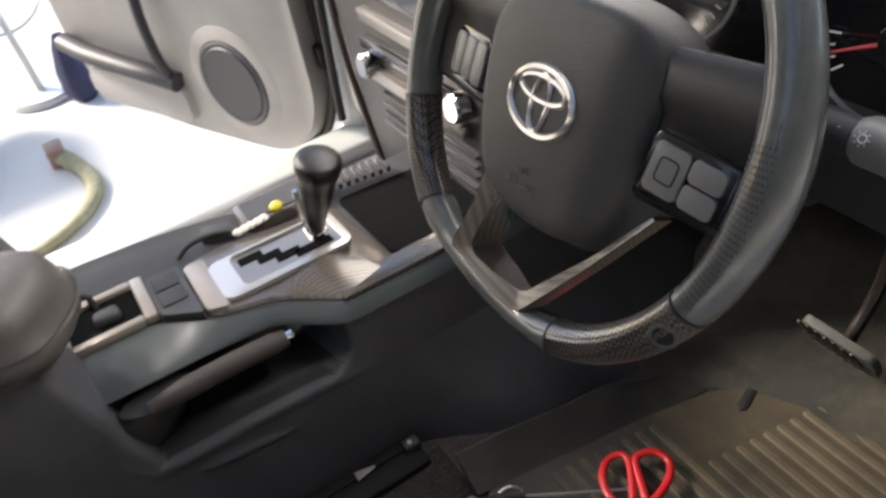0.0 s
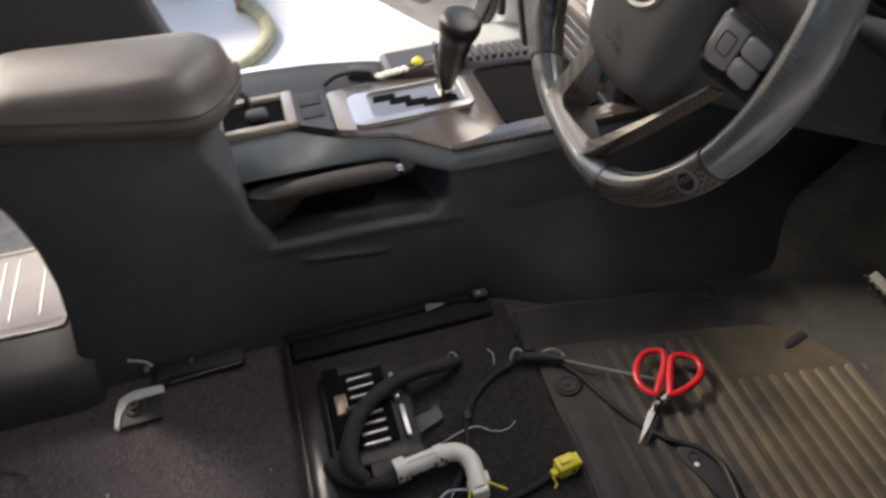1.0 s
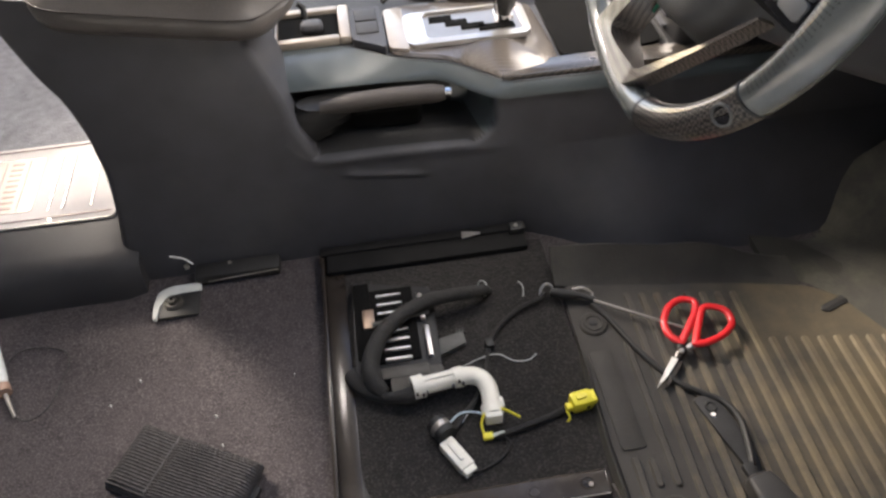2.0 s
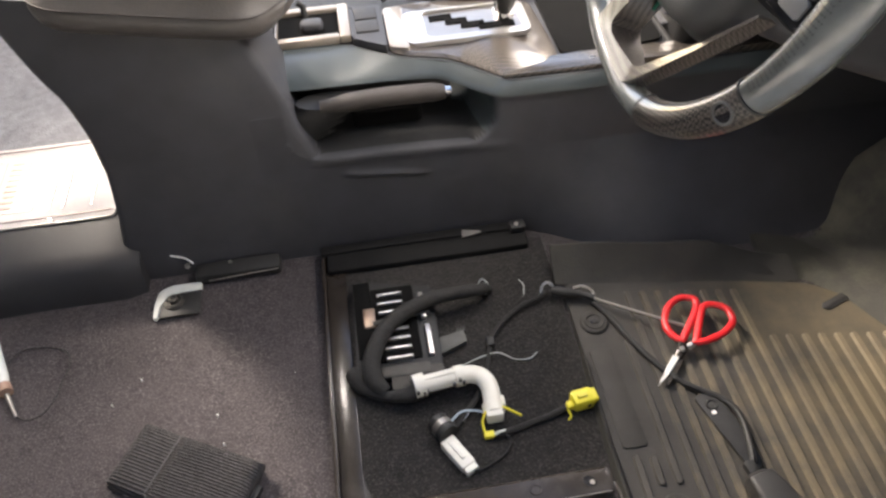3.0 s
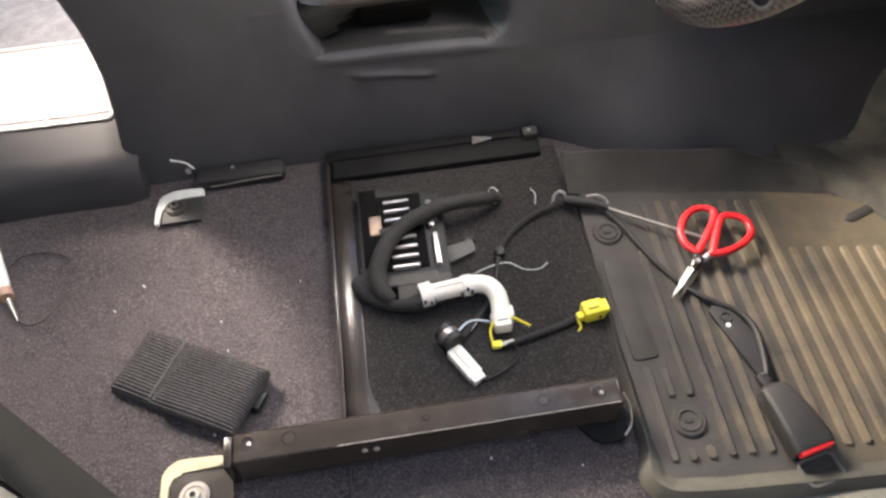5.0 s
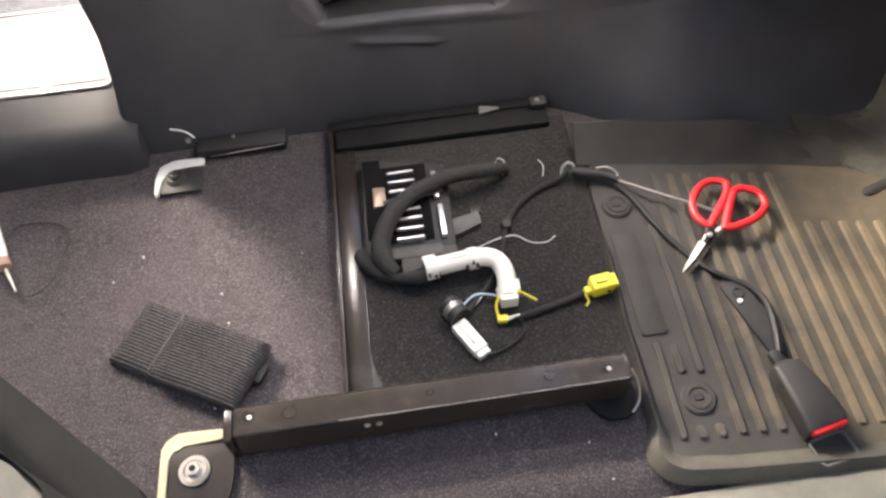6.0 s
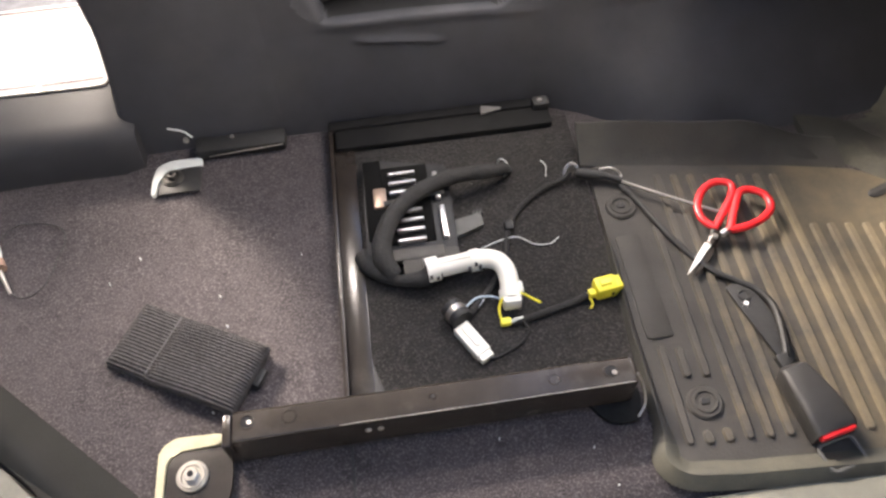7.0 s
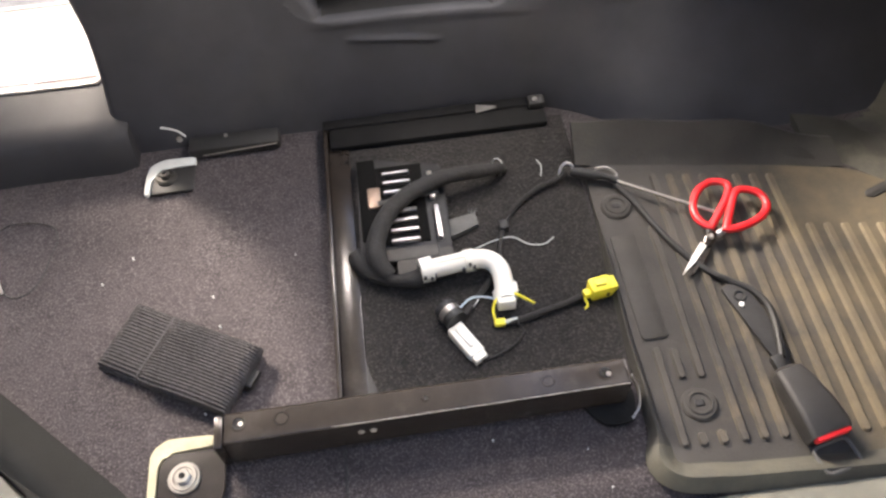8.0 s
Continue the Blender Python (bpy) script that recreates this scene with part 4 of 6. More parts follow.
stalk_end_bm = tube(bmesh.new(), smooth_path([(0.409, 0.030, 0.6135), (0.407, 0.004, 0.616), (0.404, -0.026, 0.6185)]), lambda t: lerp_table([(0, 0.0125), (0.15, 0.0162), (0.85, 0.0168), (1, 0.012)], t), 16)
icon_axis = Vector((-0.8, 0, 0.5)).normalized()
icon_at = Vector((0.3935, 0.018, 0.6245))
under(column, part("shroud", col_bm, PLASTIC_SOFT), part("stalk", stalk_bm, PLASTIC_SOFT, label="dark lamp switch stalk"), part("stalk_end", stalk_end_bm, SWITCH_GREY, label="grey turning end of the stalk"),
      part("stalk_print", ring(bmesh.new(), icon_at, 0.0026, 0.0007, icon_axis, 16, 6), PALE_PRINT),
      *[part("stalk_print_ray", disc(bmesh.new(), icon_at + (Vector((0, 1, 0)) * math.cos(q) + icon_axis.cross(Vector((0, 1, 0))) * math.sin(q)) * 0.0046, 0.0006, 0.0006, 6, icon_axis), PALE_PRINT) for q in [math.pi * k / 4 for k in range(8)]],
      *[part("stalk_mark", boxed(0.3985, 0.4010, y, y + 0.0035, z, z + 0.0012), PALE_PRINT) for y, z in ((0.034, 0.6215), (0.040, 0.6175), (0.035, 0.6125))])


# ---- dashboard ----
dash = thing("dashboard", "black soft-touch dashboard with round gauges and centre stack", "dashboard", (0.7, 0.6, 0.35))


def dash_body():
    rings = []
    for k in range(34):
        y = -0.18 + 1.58 * k / 33
        c = smoothstep(0.40, 0.52, y) * (1 - smoothstep(0.84, 0.95, y))
        lo, fx = 0.40 - 0.0 * c, 0.52
        prof = [(0.98, lo + 0.02), (0.70, lo), (0.60, lo + 0.01), (fx, lo + 0.06), (fx - 0.01, 0.56), (fx + 0.03, 0.64), (0.64, 0.73), (0.80, 0.76), (0.98, 0.74)]
        rings.append([(x, y, z) for x, z in prof])
    return loft(bmesh.new(), rings)


dp = [part("main_panel", dash_body(), PLASTIC_SOFT, angle=50)]
dp.append(part("gauge_hood", tube(bmesh.new(), [(0.47 + 0.03 * abs(math.cos(a)), 0.17 + 0.205 * math.cos(a), 0.605 + 0.15 * math.sin(a)) for a in [math.pi * j / 24 for j in range(25)]], 0.018, 10), PLASTIC))
dp.append(part("gauge_panel", prism(bmesh.new(), rounded(-0.19, 0.19, -0.055, 0.10, 0.04), 0, 0.006, Matrix.Translation((0.507, 0.17, 0.615)) @ Matrix(((0, -0.25, -0.968, 0), (-1, 0, 0, 0), (0, 0.968, -0.25, 0), (0, 0, 0, 1)))), GLASS_BLACK, label="glossy black gauge panel"))
GN = Vector((-0.968, 0, 0.25))
GU = Vector((0.25, 0, 0.968))
for gy in (0.068, 0.262):
    c = Vector((0.498, gy, 0.632))
    g = part("gauge", ring(bmesh.new(), c, 0.058, 0.0022, GN, 48, 6), DOOR_TRIM, label="round gauge with pale scale and red needle")
    dp.append(g)
    for k in range(25):
        a = radians(-130 + 260 * k / 24)
        d = GU * math.cos(a) + Vector((0, -1, 0)) * math.sin(a)
        long = 0.010 if k % 3 == 0 else 0.006
        o = part("scale_mark", tube(bmesh.new(), [c + GN * 0.002 + d * 0.050, c + GN * 0.002 + d * (0.050 - long)], 0.0009, 4), PALE_PRINT)
        o.parent = g
    a = radians(-115)
    d = GU * math.cos(a) + Vector((0, -1, 0)) * math.sin(a)
    o = part("needle", tube(bmesh.new(), [c + GN * 0.004 - d * 0.008, c + GN * 0.004 + d * 0.048], lambda t: 0.0022 - 0.0014 * t, 6), RED, label="red needle")
    o.parent = g
    o = part("needle_hub", disc(bmesh.new(), c + GN * 0.002, 0.011, 0.005, 20, GN, 0.001), GLASS_BLACK)
    o.parent = g
# centre stack with glossy keys and knobs
dp.append(part("stack_panel", loft(bmesh.new(), [[(x, y, z) for x, y in round_poly([(fx, 0.555), (fx, far), (0.66, far + 0.02), (0.66, 0.555)], 0.015)] for z, fx, far in ((0.10, 0.462, 0.915), (0.235, 0.466, 0.975), (0.33, 0.474, 1.02), (0.42, 0.485, 1.06), (0.58, 0.51, 1.12))]), SPOKE_BLACK, label="glossy centre panel"))
dp.append(part("stack_trim", tube(bmesh.new(), smooth_path([(0.505, 1.125, 0.56), (0.485, 1.066, 0.42), (0.472, 1.02, 0.30), (0.462, 0.930, 0.12)]), 0.007, 10), BRONZE, label="dark bronze trim strip"))
dp.append(part("screen", boxed(0.482, 0.496, 0.62, 0.90, 0.46, 0.555, 0.003, 2), GLASS_BLACK, label="glossy display"))
for k in range(3):
    z = 0.425 - 0.045 * k
    x = 0.478 - 0.006 * k
    dp.append(part("stack_key_strip", boxed(x - 0.006, x + 0.01, 0.62, 0.93, z - 0.012, z + 0.010, 0.003), DIM_SILVER if k != 1 else GLASS_BLACK, label="bright key strip"))
dp.append(part("knob", disc(bmesh.new(), (0.470, 0.905, 0.345), 0.022, 0.022, 28, (-1, 0, 0.1), 0.004), CHROME, label="ribbed chrome knob"))
dp.append(part("knob", disc(bmesh.new(), (0.474, 0.63, 0.372), 0.022, 0.022, 28, (-1, 0, 0.1), 0.004), CHROME, label="ribbed chrome knob"))
for k in range(4):
    dp.append(part("vent_slat", boxed(0.464 - 0.002 * k, 0.500, 0.60, 0.88, 0.300 - 0.017 * k, 0.304 - 0.017 * k, 0.0015, 1), DOOR_DARK if k % 2 == 0 else PLASTIC))
under(dash, *dp)

# pedals
for name, lab, py, w, h, px, pz in (("brake_pedal", "grey rubber brake pedal with chevron ribs", 0.155, 0.10, 0.062, 0.70, 0.125), ("accelerator_pedal", "dark accelerator pedal with ribs", 0.02, 0.055, 0.13, 0.73, 0.14)):
    e = thing(name, lab, "pedal", (px, py, pz - h / 2))
    m = Matrix.Translation((px, py, pz)) @ Matrix(((0, -0.5, -0.866, 0), (-1, 0, 0, 0), (0, 0.866, -0.5, 0), (0, 0, 0, 1))) @ pose(0, 0, 0, 0, 0, -4)
    obs = [part("pad", prism(bmesh.new(), rounded(-w / 2, w / 2, -h / 2, h / 2, 0.012), 0, 0.012, m, bevel=0.004), PEDAL_GREY if name == "brake_pedal" else RUBBER)]
    for k in range(7):
        u = -w / 2 + w * (k + 0.8) / 8.2
        bm = bmesh.new()
        for s in (-1, 1):
            box(bm, -0.0022, 0.0022, 0, h * 0.42, 0.012, 0.0145, m=m @ Matrix.Translation((u, 0, 0)) @ pose(0, 0, 0, 0, 0, 28 if s > 0 else 152))
        obs.append(part("pad_rib", bm, STEEL_DULL if name == "brake_pedal" else RUBBER))
    obs.append(part("arm", tube(bmesh.new(), smooth_path([(px + 0.01, py, pz), (px + 0.05, py, pz + 0.08), (px + 0.07, py, pz + 0.30)]), 0.009, 10), STEEL_BLACK))
    under(e, *obs)


# ---- passenger door, open ----
door = thing("passenger_door", "open grey-trimmed front door with speaker and armrest", "car door", (0.56, 1.44, -0.1))
DD = Vector((-0.40, 0.9165, 0))
DN = Vector((-0.9165, -0.40, 0))
DM = Matrix(((DD.x, 0, DN.x, 0.585), (DD.y, 0, DN.y, 1.44), (0, 1, 0, 0), (0, 0, 0, 1)))
door_outline = round_poly([(0.05, 0.62), (0.05, 0.02), (0.12, -0.12), (0.24, -0.165), (0.60, -0.165), (1.02, -0.13), (1.10, 0.05), (1.12, 0.62)], 0.06)
panel = part("trim_panel", prism(bmesh.new(), door_outline, -0.03, 0.03, DM, bevel=0.012, seg=3), DOOR_TRIM, label="pale grey moulded door trim")
shell = part("door_shell", prism(bmesh.new(), [(x * 1.03 - 0.03, y * 1.03 - 0.004) for x, y in door_outline], -0.11, -0.03, DM), PAINT)
seal_pts = [DM @ Vector((x * 1.02 - 0.018, y * 1.02, -0.026)) for x, y in door_outline]
seal = part("door_seal", tube(bmesh.new(), seal_pts, 0.012, 8, closed=True), RUBBER, label="black rubber door seal")
spk = part("speaker_grille", disc(bmesh.new(), DM @ Vector((0.338, 0.025, 0.03)), 0.108, 0.012, 40, DN, 0.006), DOOR_DARK, label="round dark speaker grille")
spk_ring = part("speaker_ring", ring(bmesh.new(), DM @ Vector((0.338, 0.025, 0.032)), 0.114, 0.009, DN, 48, 8), PLASTIC, label="glossy dark ring")
swell = bmesh.new()
loft(swell, [[DM @ Vector((0.338 + r * math.cos(a), 0.025 + r * math.sin(a), h)) for a in [2 * math.pi * k / 40 for k in range(40)]] for r, h in ((0.165, 0.029), (0.150, 0.034), (0.125, 0.036), (0.118, 0.030))], caps=False)
spk_swell = part("speaker_surround", swell, DOOR_TRIM)
armrest = part("door_armrest", tube(bmesh.new(), smooth_path([DM @ Vector(p) for p in ((0.56, 0.0, 0.05), (0.68, 0.03, 0.075), (0.9, 0.05, 0.08), (1.06, 0.06, 0.06))]), 0.034, 12, flat=0.8), DOOR_DARK, label="dark door armrest")
grab = part("door_handle", tube(bmesh.new(), smooth_path([DM @ Vector(p) for p in ((0.575, -0.01, 0.05), (0.575, 0.08, 0.075), (0.59, 0.20, 0.07), (0.60, 0.30, 0.05))]), 0.015, 10), DOOR_DARK, label="dark upright grab handle")
pocket = part("door_pocket", prism(bmesh.new(), rounded(0.55, 1.02, -0.13, -0.02, 0.03), 0.03, 0.055, DM, bevel=0.012), DOOR_TRIM)
under(door, panel, shell, seal, spk, spk_ring, spk_swell, armrest, grab, pocket)


def a_pillar():
    bm = bmesh.new()
    pts = [(0.66, 1.47, -0.12), (0.645, 1.47, 0.0), (0.66, 1.46, 0.3), (0.70, 1.42, 0.7), (0.62, 1.3, 1.05)]
    return tube(bm, smooth_path(pts), 0.055, 14)


tagged(part("pillar_front", a_pillar(), PAINT), "pale painted front door pillar with seal", "pillar", kind="structure")
tagged(part("pillar_seal", tube(bmesh.new(), smooth_path([(0.575, 1.42, -0.02), (0.585, 1.42, 0.15), (0.60, 1.41, 0.4), (0.64, 1.38, 0.75)]), 0.011, 10), RUBBER), "black rubber weatherstrip on the door opening", "weatherstrip", kind="structure")
hinge = thing("door_hinge", "dark steel door hinge on the front pillar", "hinge", (0.60, 1.49, 0.10))
under(hinge, part("leaf", boxed(0.57, 0.63, 1.455, 1.53, 0.10, 0.155, 0.006), STEEL_BLACK), part("pin", disc(bmesh.new(), (0.585, 1.52, 0.09), 0.009, 0.08, 14), STEEL))
side_kick = part("kick_panel_passenger", boxed(0.60, 0.97, 1.30, 1.40, 0.0, 0.52, 0.02), DOOR_TRIM)
tagged(side_kick, "grey trim panel beside the far footwell", "trim panel", kind="structure")

# ---- outside, through the open door ----
stool = thing("workshop_stool", "brown padded workshop seat on a grey castor frame", "stool", (-0.55, 3.3, -0.55))
st = [part("cushion", boxed(-1.05, -0.33, 3.15, 3.65, -0.20, -0.05, 0.04, 4), BROWN, label="brown leatherette cushion"), part("apron", boxed(-1.03, -0.34, 3.17, 3.63, -0.33, -0.20, 0.01), DOOR_DARK)]
st.append(part("rail", boxed(-1.04, -0.32, 3.15, 3.20, -0.385, -0.345, 0.008), SILVER))
for lx in (-0.34, -1.02):
    leg = part("leg", tube(bmesh.new(), [(lx, 3.16, -0.20), (lx + 0.02, 3.13, -0.47)], 0.022, 10), DOOR_DARK)
    cas = part("castor", disc(bmesh.new(), (lx, 3.13, -0.505), 0.045, 0.03, 20, (1, 0.2, 0), 0.006), RUBBER, label="black castor wheel")
    cas.parent = leg
    st.append(leg)
under(stool, *st)
fan = thing("floor_fan", "white workshop floor fan with a wire grille", "fan", (-0.02, 3.62, -0.55))
fo = [part("guard", ring(bmesh.new(), (-0.05, 3.6, 0.0), 0.22, 0.008, (0.1, -0.8, 0.5), 40, 6), PAINT)]
fax = Vector((0.1, -0.8, 0.5)).normalized()
fr = Vector((1, 0, 0)) - fax * fax.x
fr.normalize()
fu = fax.cross(fr)
for k in range(24):
    a = 2 * math.pi * k / 24
    d = fr * math.cos(a) + fu * math.sin(a)
    fo.append(part("guard_wire", tube(bmesh.new(), [Vector((-0.05, 3.6, 0.0)) + fax * 0.03 + d * 0.03, Vector((-0.05, 3.6, 0.0)) + d * 0.22], 0.0025, 5), PAINT))
fo.append(part("stand", tube(bmesh.new(), [(-0.05, 3.66, -0.02), (-0.03, 3.66, -0.53)], 0.02, 10), PAINT))
fo.append(part("base", disc(bmesh.new(), (-0.03, 3.66, -0.548), 0.17, 0.03, 28, (0, 0, 1), 0.01), PAINT))
under(fan, *fo)
strap = thing("cargo_strap", "olive and brown strap lying curled on the floor", "strap", (-0.05, 2.45, -0.55))
strap_bm = bmesh.new()
path = smooth_path([(-0.30, 2.30, -0.53), (-0.18, 2.35, -0.53), (-0.07, 2.45, -0.53), (-0.01, 2.60, -0.53), (-0.03, 2.78, -0.53), (-0.09, 2.92, -0.50)])
tube(strap_bm, path, lambda t: 0.022 + 0.016 * t, 12, flat=0.7)
under(strap, part("strap_body", strap_bm, material("olive_webbing", (0.34, 0.32, 0.20), 0.8, vary=0.3, scale=30)),
      part("strap_end", boxed(-0.12, -0.05, 2.86, 2.98, -0.545, -0.47, 0.01), BROWN))
bag = thing("dark_bag", "small dark blue bag standing on the workshop floor", "bag", (0.13, 3.45, -0.55))
under(bag, part("sack", loft(bmesh.new(), [[(0.13 + r * math.cos(a) * (1 + 0.15 * math.sin(3 * a)), 3.45 + r * math.sin(a), z) for a in [2 * math.pi * k / 18 for k in range(18)]] for r, z in ((0.05, -0.55), (0.075, -0.50), (0.07, -0.40), (0.045, -0.30), (0.02, -0.24))]), material("navy_cloth", (0.03, 0.035, 0.09), 0.8, vary=0.3)))
# Body for the added fill lamp; no lamp is known here.
lamp = thing("unseen_fill_lamp", "unseen white lamp added in the headliner to brighten the floor", "lamp", (-0.24, 0.86, 1.17))
under(lamp, part("housing", boxed(-0.35, -0.13, 0.78, 0.94, 1.172, 1.184, 0.004), PAINT), part("lens", boxed(-0.33, -0.15, 0.80, 0.92, 1.168, 1.174, 0.002), FILL_GLOW))

# ---- rubber floor mat ----
mat = thing("rubber_floor_mat", "dirty black rubber floor mat with long raised ribs", "floor mat", (0.42, 0.1, 0.0))
MAT_OUT = round_poly([(0.244, -0.066), (0.238, -0.092), (0.256, -0.107), (0.30, -0.112), (0.47, -0.122), (0.70, -0.135), (0.72, 0.10), (0.66, 0.22), (0.60, 0.265), (0.50, 0.288), (0.252, 0.330), (0.249, 0.2), (0.243, 0.05)], 0.016)
base = part("mat_base", prism(bmesh.new(), MAT_OUT, -0.001, 0.007, bevel=0.003), RUBBER_MAT)
n_out = len(MAT_OUT)


def mat_lip():
    """Raised edge round the mat: a rolled lip that leans outwards."""
    prof = [(-0.016, 0.006), (-0.008, 0.010), (-0.002, 0.016), (0.004, 0.017), (0.010, 0.010), (0.016, 0.001), (0.0, 0.0)]
    rings = []
    for k in range(n_out):
        p, q, s = Vector(MAT_OUT[k - 1]), Vector(MAT_OUT[k]), Vector(MAT_OUT[(k + 1) % n_out])
        t = (s - p).normalized()
        nrm = Vector((t.y, -t.x))
        grow = 0.45 + 0.55 * smoothstep(-0.04, -0.085, q.y) - 0.43 * smoothstep(0.16, 0.24, q.y)
        grow *= 1 - 0.92 * smoothstep(0.28, 0.36, q.x) * smoothstep(-0.09, -0.06, q.y)
        rings.append([(q.x + nrm.x * a * grow, q.y + nrm.y * a * grow, z * min(1.0, 0.35 + 1.2 * grow) * (1 + 0.25 * noise.noise((q.x * 20, q.y * 20, 0)))) for a, z in prof])
    bm = bmesh.new()
    return loft(bm, rings + rings[:1], caps=False)


lip = part("mat_lip", mat_lip(), RUBBER_EDGE, label="rolled outer lip of the mat, lighter along the door")
lip.data.materials.append(RUBBER_DARK)
# The lighter edge colour below y = -0.07, the darker one elsewhere.
for p in lip.data.polygons:
    p.material_index = 0 if p.center.y < -0.07 else 1


def flap():
    """Far edge of the mat, folded up against the tunnel."""
    def f(u, v):
        x = 0.243 + 0.35 * u
        y0 = 0.330 - 0.17 * (x - 0.243)
        return (x, y0 + 0.046 * v, 0.006 + 0.040 * v ** 1.3 * (1 - 0.8 * smoothstep(0.6, 1.0, u)) + 0.003 * noise.noise((x * 14, v, 2)))
    return sheet(bmesh.new(), f, 30, 6, (0, 0.006, -0.004))


flap = part("mat_flap", flap(), RUBBER_DARK)
mat_parts = [base, lip, flap]


def rib(x0, y0, x1, y1, w=0.0105, h=0.0040, z=0.0068):
    d = Vector((x1 - x0, y1 - y0, 0))
    length = d.length
    ang = math.degrees(math.atan2(d.y, d.x))
    bm = bmesh.new()
    out = rounded(0, length, -w / 2, w / 2, w * 0.42, 3)
    a = [bm.verts.new((x, y, 0)) for x, y in out]
    b = [bm.verts.new((length / 2 + (x - length / 2) * (1 - 0.004 / length), y * 0.66, h)) for x, y in out]
    for k in range(len(a)):
        bm.faces.new((a[k], a[(k + 1) % len(a)], b[(k + 1) % len(a)], b[k]))
    bm.faces.new(b)
    bmesh.ops.transform(bm, matrix=Matrix.Translation((x0, y0, z)) @ pose(0, 0, 0, 0, 0, ang), verts=bm.verts)
    return bm


for k in range(17):
    x = 0.333 + 0.0217 * k
    hi = 0.297 - 0.16 * (x - 0.34) if x < 0.50 else 0.188 - 0.15 * (x - 0.50)
    mat_parts.append(part("rib", rib(x, -0.080 - 0.06 * (x - 0.333), x + 0.017 * (hi + 0.08), hi), RUBBER_RIB))
for x0, y0, y1 in ((0.268, -0.077, 0.045), (0.289, 0.000, 0.040), (0.289, -0.079, -0.062), (0.3105, -0.002, 0.215), (0.3105, -0.080, -0.062)):
    mat_parts.append(part("rib", rib(x0, y0, x0 + 0.017 * (y1 - y0), y1), RUBBER_RIB))
mat_parts.append(part("raised_panel", prism(bmesh.new(), rounded(0.258, 0.290, 0.055, 0.205, 0.004), 0.006, 0.0095, bevel=0.002), RUBBER_MAT))
for cx, cy in ((0.298, -0.031), (0.278, 0.251)):
    f = part("fixing", disc(bmesh.new(), (cx, cy, 0.006), 0.020, 0.005, 26, (0, 0, 1), 0.002), RUBBER_MAT, label="round mat fixing")
    r = part("fixing_ring", ring(bmesh.new(), (cx, cy, 0.011), 0.0125, 0.002, (0, 0, 1), 24, 6), RUBBER_MAT)
    t = part("fixing_tab", boxed(cx - 0.006, cx + 0.005, cy - 0.004, cy + 0.004, 0.010, 0.0125, 0.001, 1, m=None), RUBBER)
    r.parent = f
    t.parent = f
    mat_parts.append(f)
under(mat, *mat_parts)


# carpet that climbs into the footwell beyond the mat
def footwell():
    def f(u, v):
        x, y = 0.56 + 0.42 * u, -0.12 + 0.56 * v
        z = 0.002 + 0.45 * max(0, x - 0.68) ** 1.15 + 0.16 * smoothstep(0.20, 0.44, y) * smoothstep(0.62, 0.95, x) + 0.008 * math.sin(26 * x + 34 * y) * smoothstep(0.18, 0.30, y)
        z += 0.006 * noise.noise((x * 11, y * 11, 4))
        return (x, y, z)
    return sheet(bmesh.new(), f, 30, 30, (0, 0, -0.02))


tagged(part("footwell_lining", footwell(), LINING), "dusty rubber lining that climbs towards the pedals", "floor lining", kind="structure")
# The shade of a long crease, painted as a thin dark strip.
dead = thing("foot_crease_shade", "dark strip painting the shade of a crease in the floor lining", "slot", (0.635, 0.235, 0.01))
under(dead, part("slot", prism(bmesh.new(), rounded(-0.055, 0.055, -0.0065, 0.0065, 0.006), 0.0, 0.003, Matrix.Translation((0.652, 0.236, 0.0055)) @ pose(0, 0, 0, 0, 0, 20), bevel=0.003), RUBBER))

# ---- seat frame left on the floor ----
frame_thing = thing("seat_frame_rail", "black painted steel frame rails screwed to the floor", "seat frame", (-0.08, 0.25, 0.0))
fp = []
cross = bmesh.new()
for a, b, h in ((-0.0985, -0.0925, 0.016), (-0.0925, -0.064, 0.006)):
    box(cross, a, b, 0.020, 0.462, 0.0, h, 0.0015, 2)
fp.append(part("cross_rail", cross, STEEL_BLACK, label="flat cross rail with a raised lip"))
gus = bmesh.new()
prism(gus, [(-0.066, 0.016), (-0.030, 0.016), (-0.052, 0.035), (-0.060, 0.06), (-0.066, 0.09)], 0.0, 0.0055)
fp.append(part("gusset", gus, RUBBER))
# Rail drawn wide and matt black, so it also paints the shaded band beside it.
far = bmesh.new()
box(far, -0.090, 0.222, 0.412, 0.462, 0.0, 0.014, 0.005, 2)
box(far, -0.098, 0.225, 0.446, 0.463, 0.010, 0.018, 0.003, 2)
fp.append(part("far_rail_and_shade", far, RAIL_MATT))
fp.append(part("rail_glint", prism(bmesh.new(), [(0.122, 0.440), (0.152, 0.446), (0.152, 0.449), (0.124, 0.456)], 0.0175, 0.0195), STEEL, label="bare bright metal tab"))
fp.append(part("rail_clip", boxed(0.198, 0.222, 0.438, 0.458, 0.010, 0.026, 0.004), RUBBER))
fp.append(part("rail_clip_screw", disc(bmesh.new(), (0.208, 0.446, 0.025), 0.0035, 0.003, 12), STEEL))
under(frame_thing, *fp)

bar = thing("seat_bracket", "long black painted steel seat bracket lying across the floor", "seat bracket", (0.0, 0.0, 0.0))
bp = []


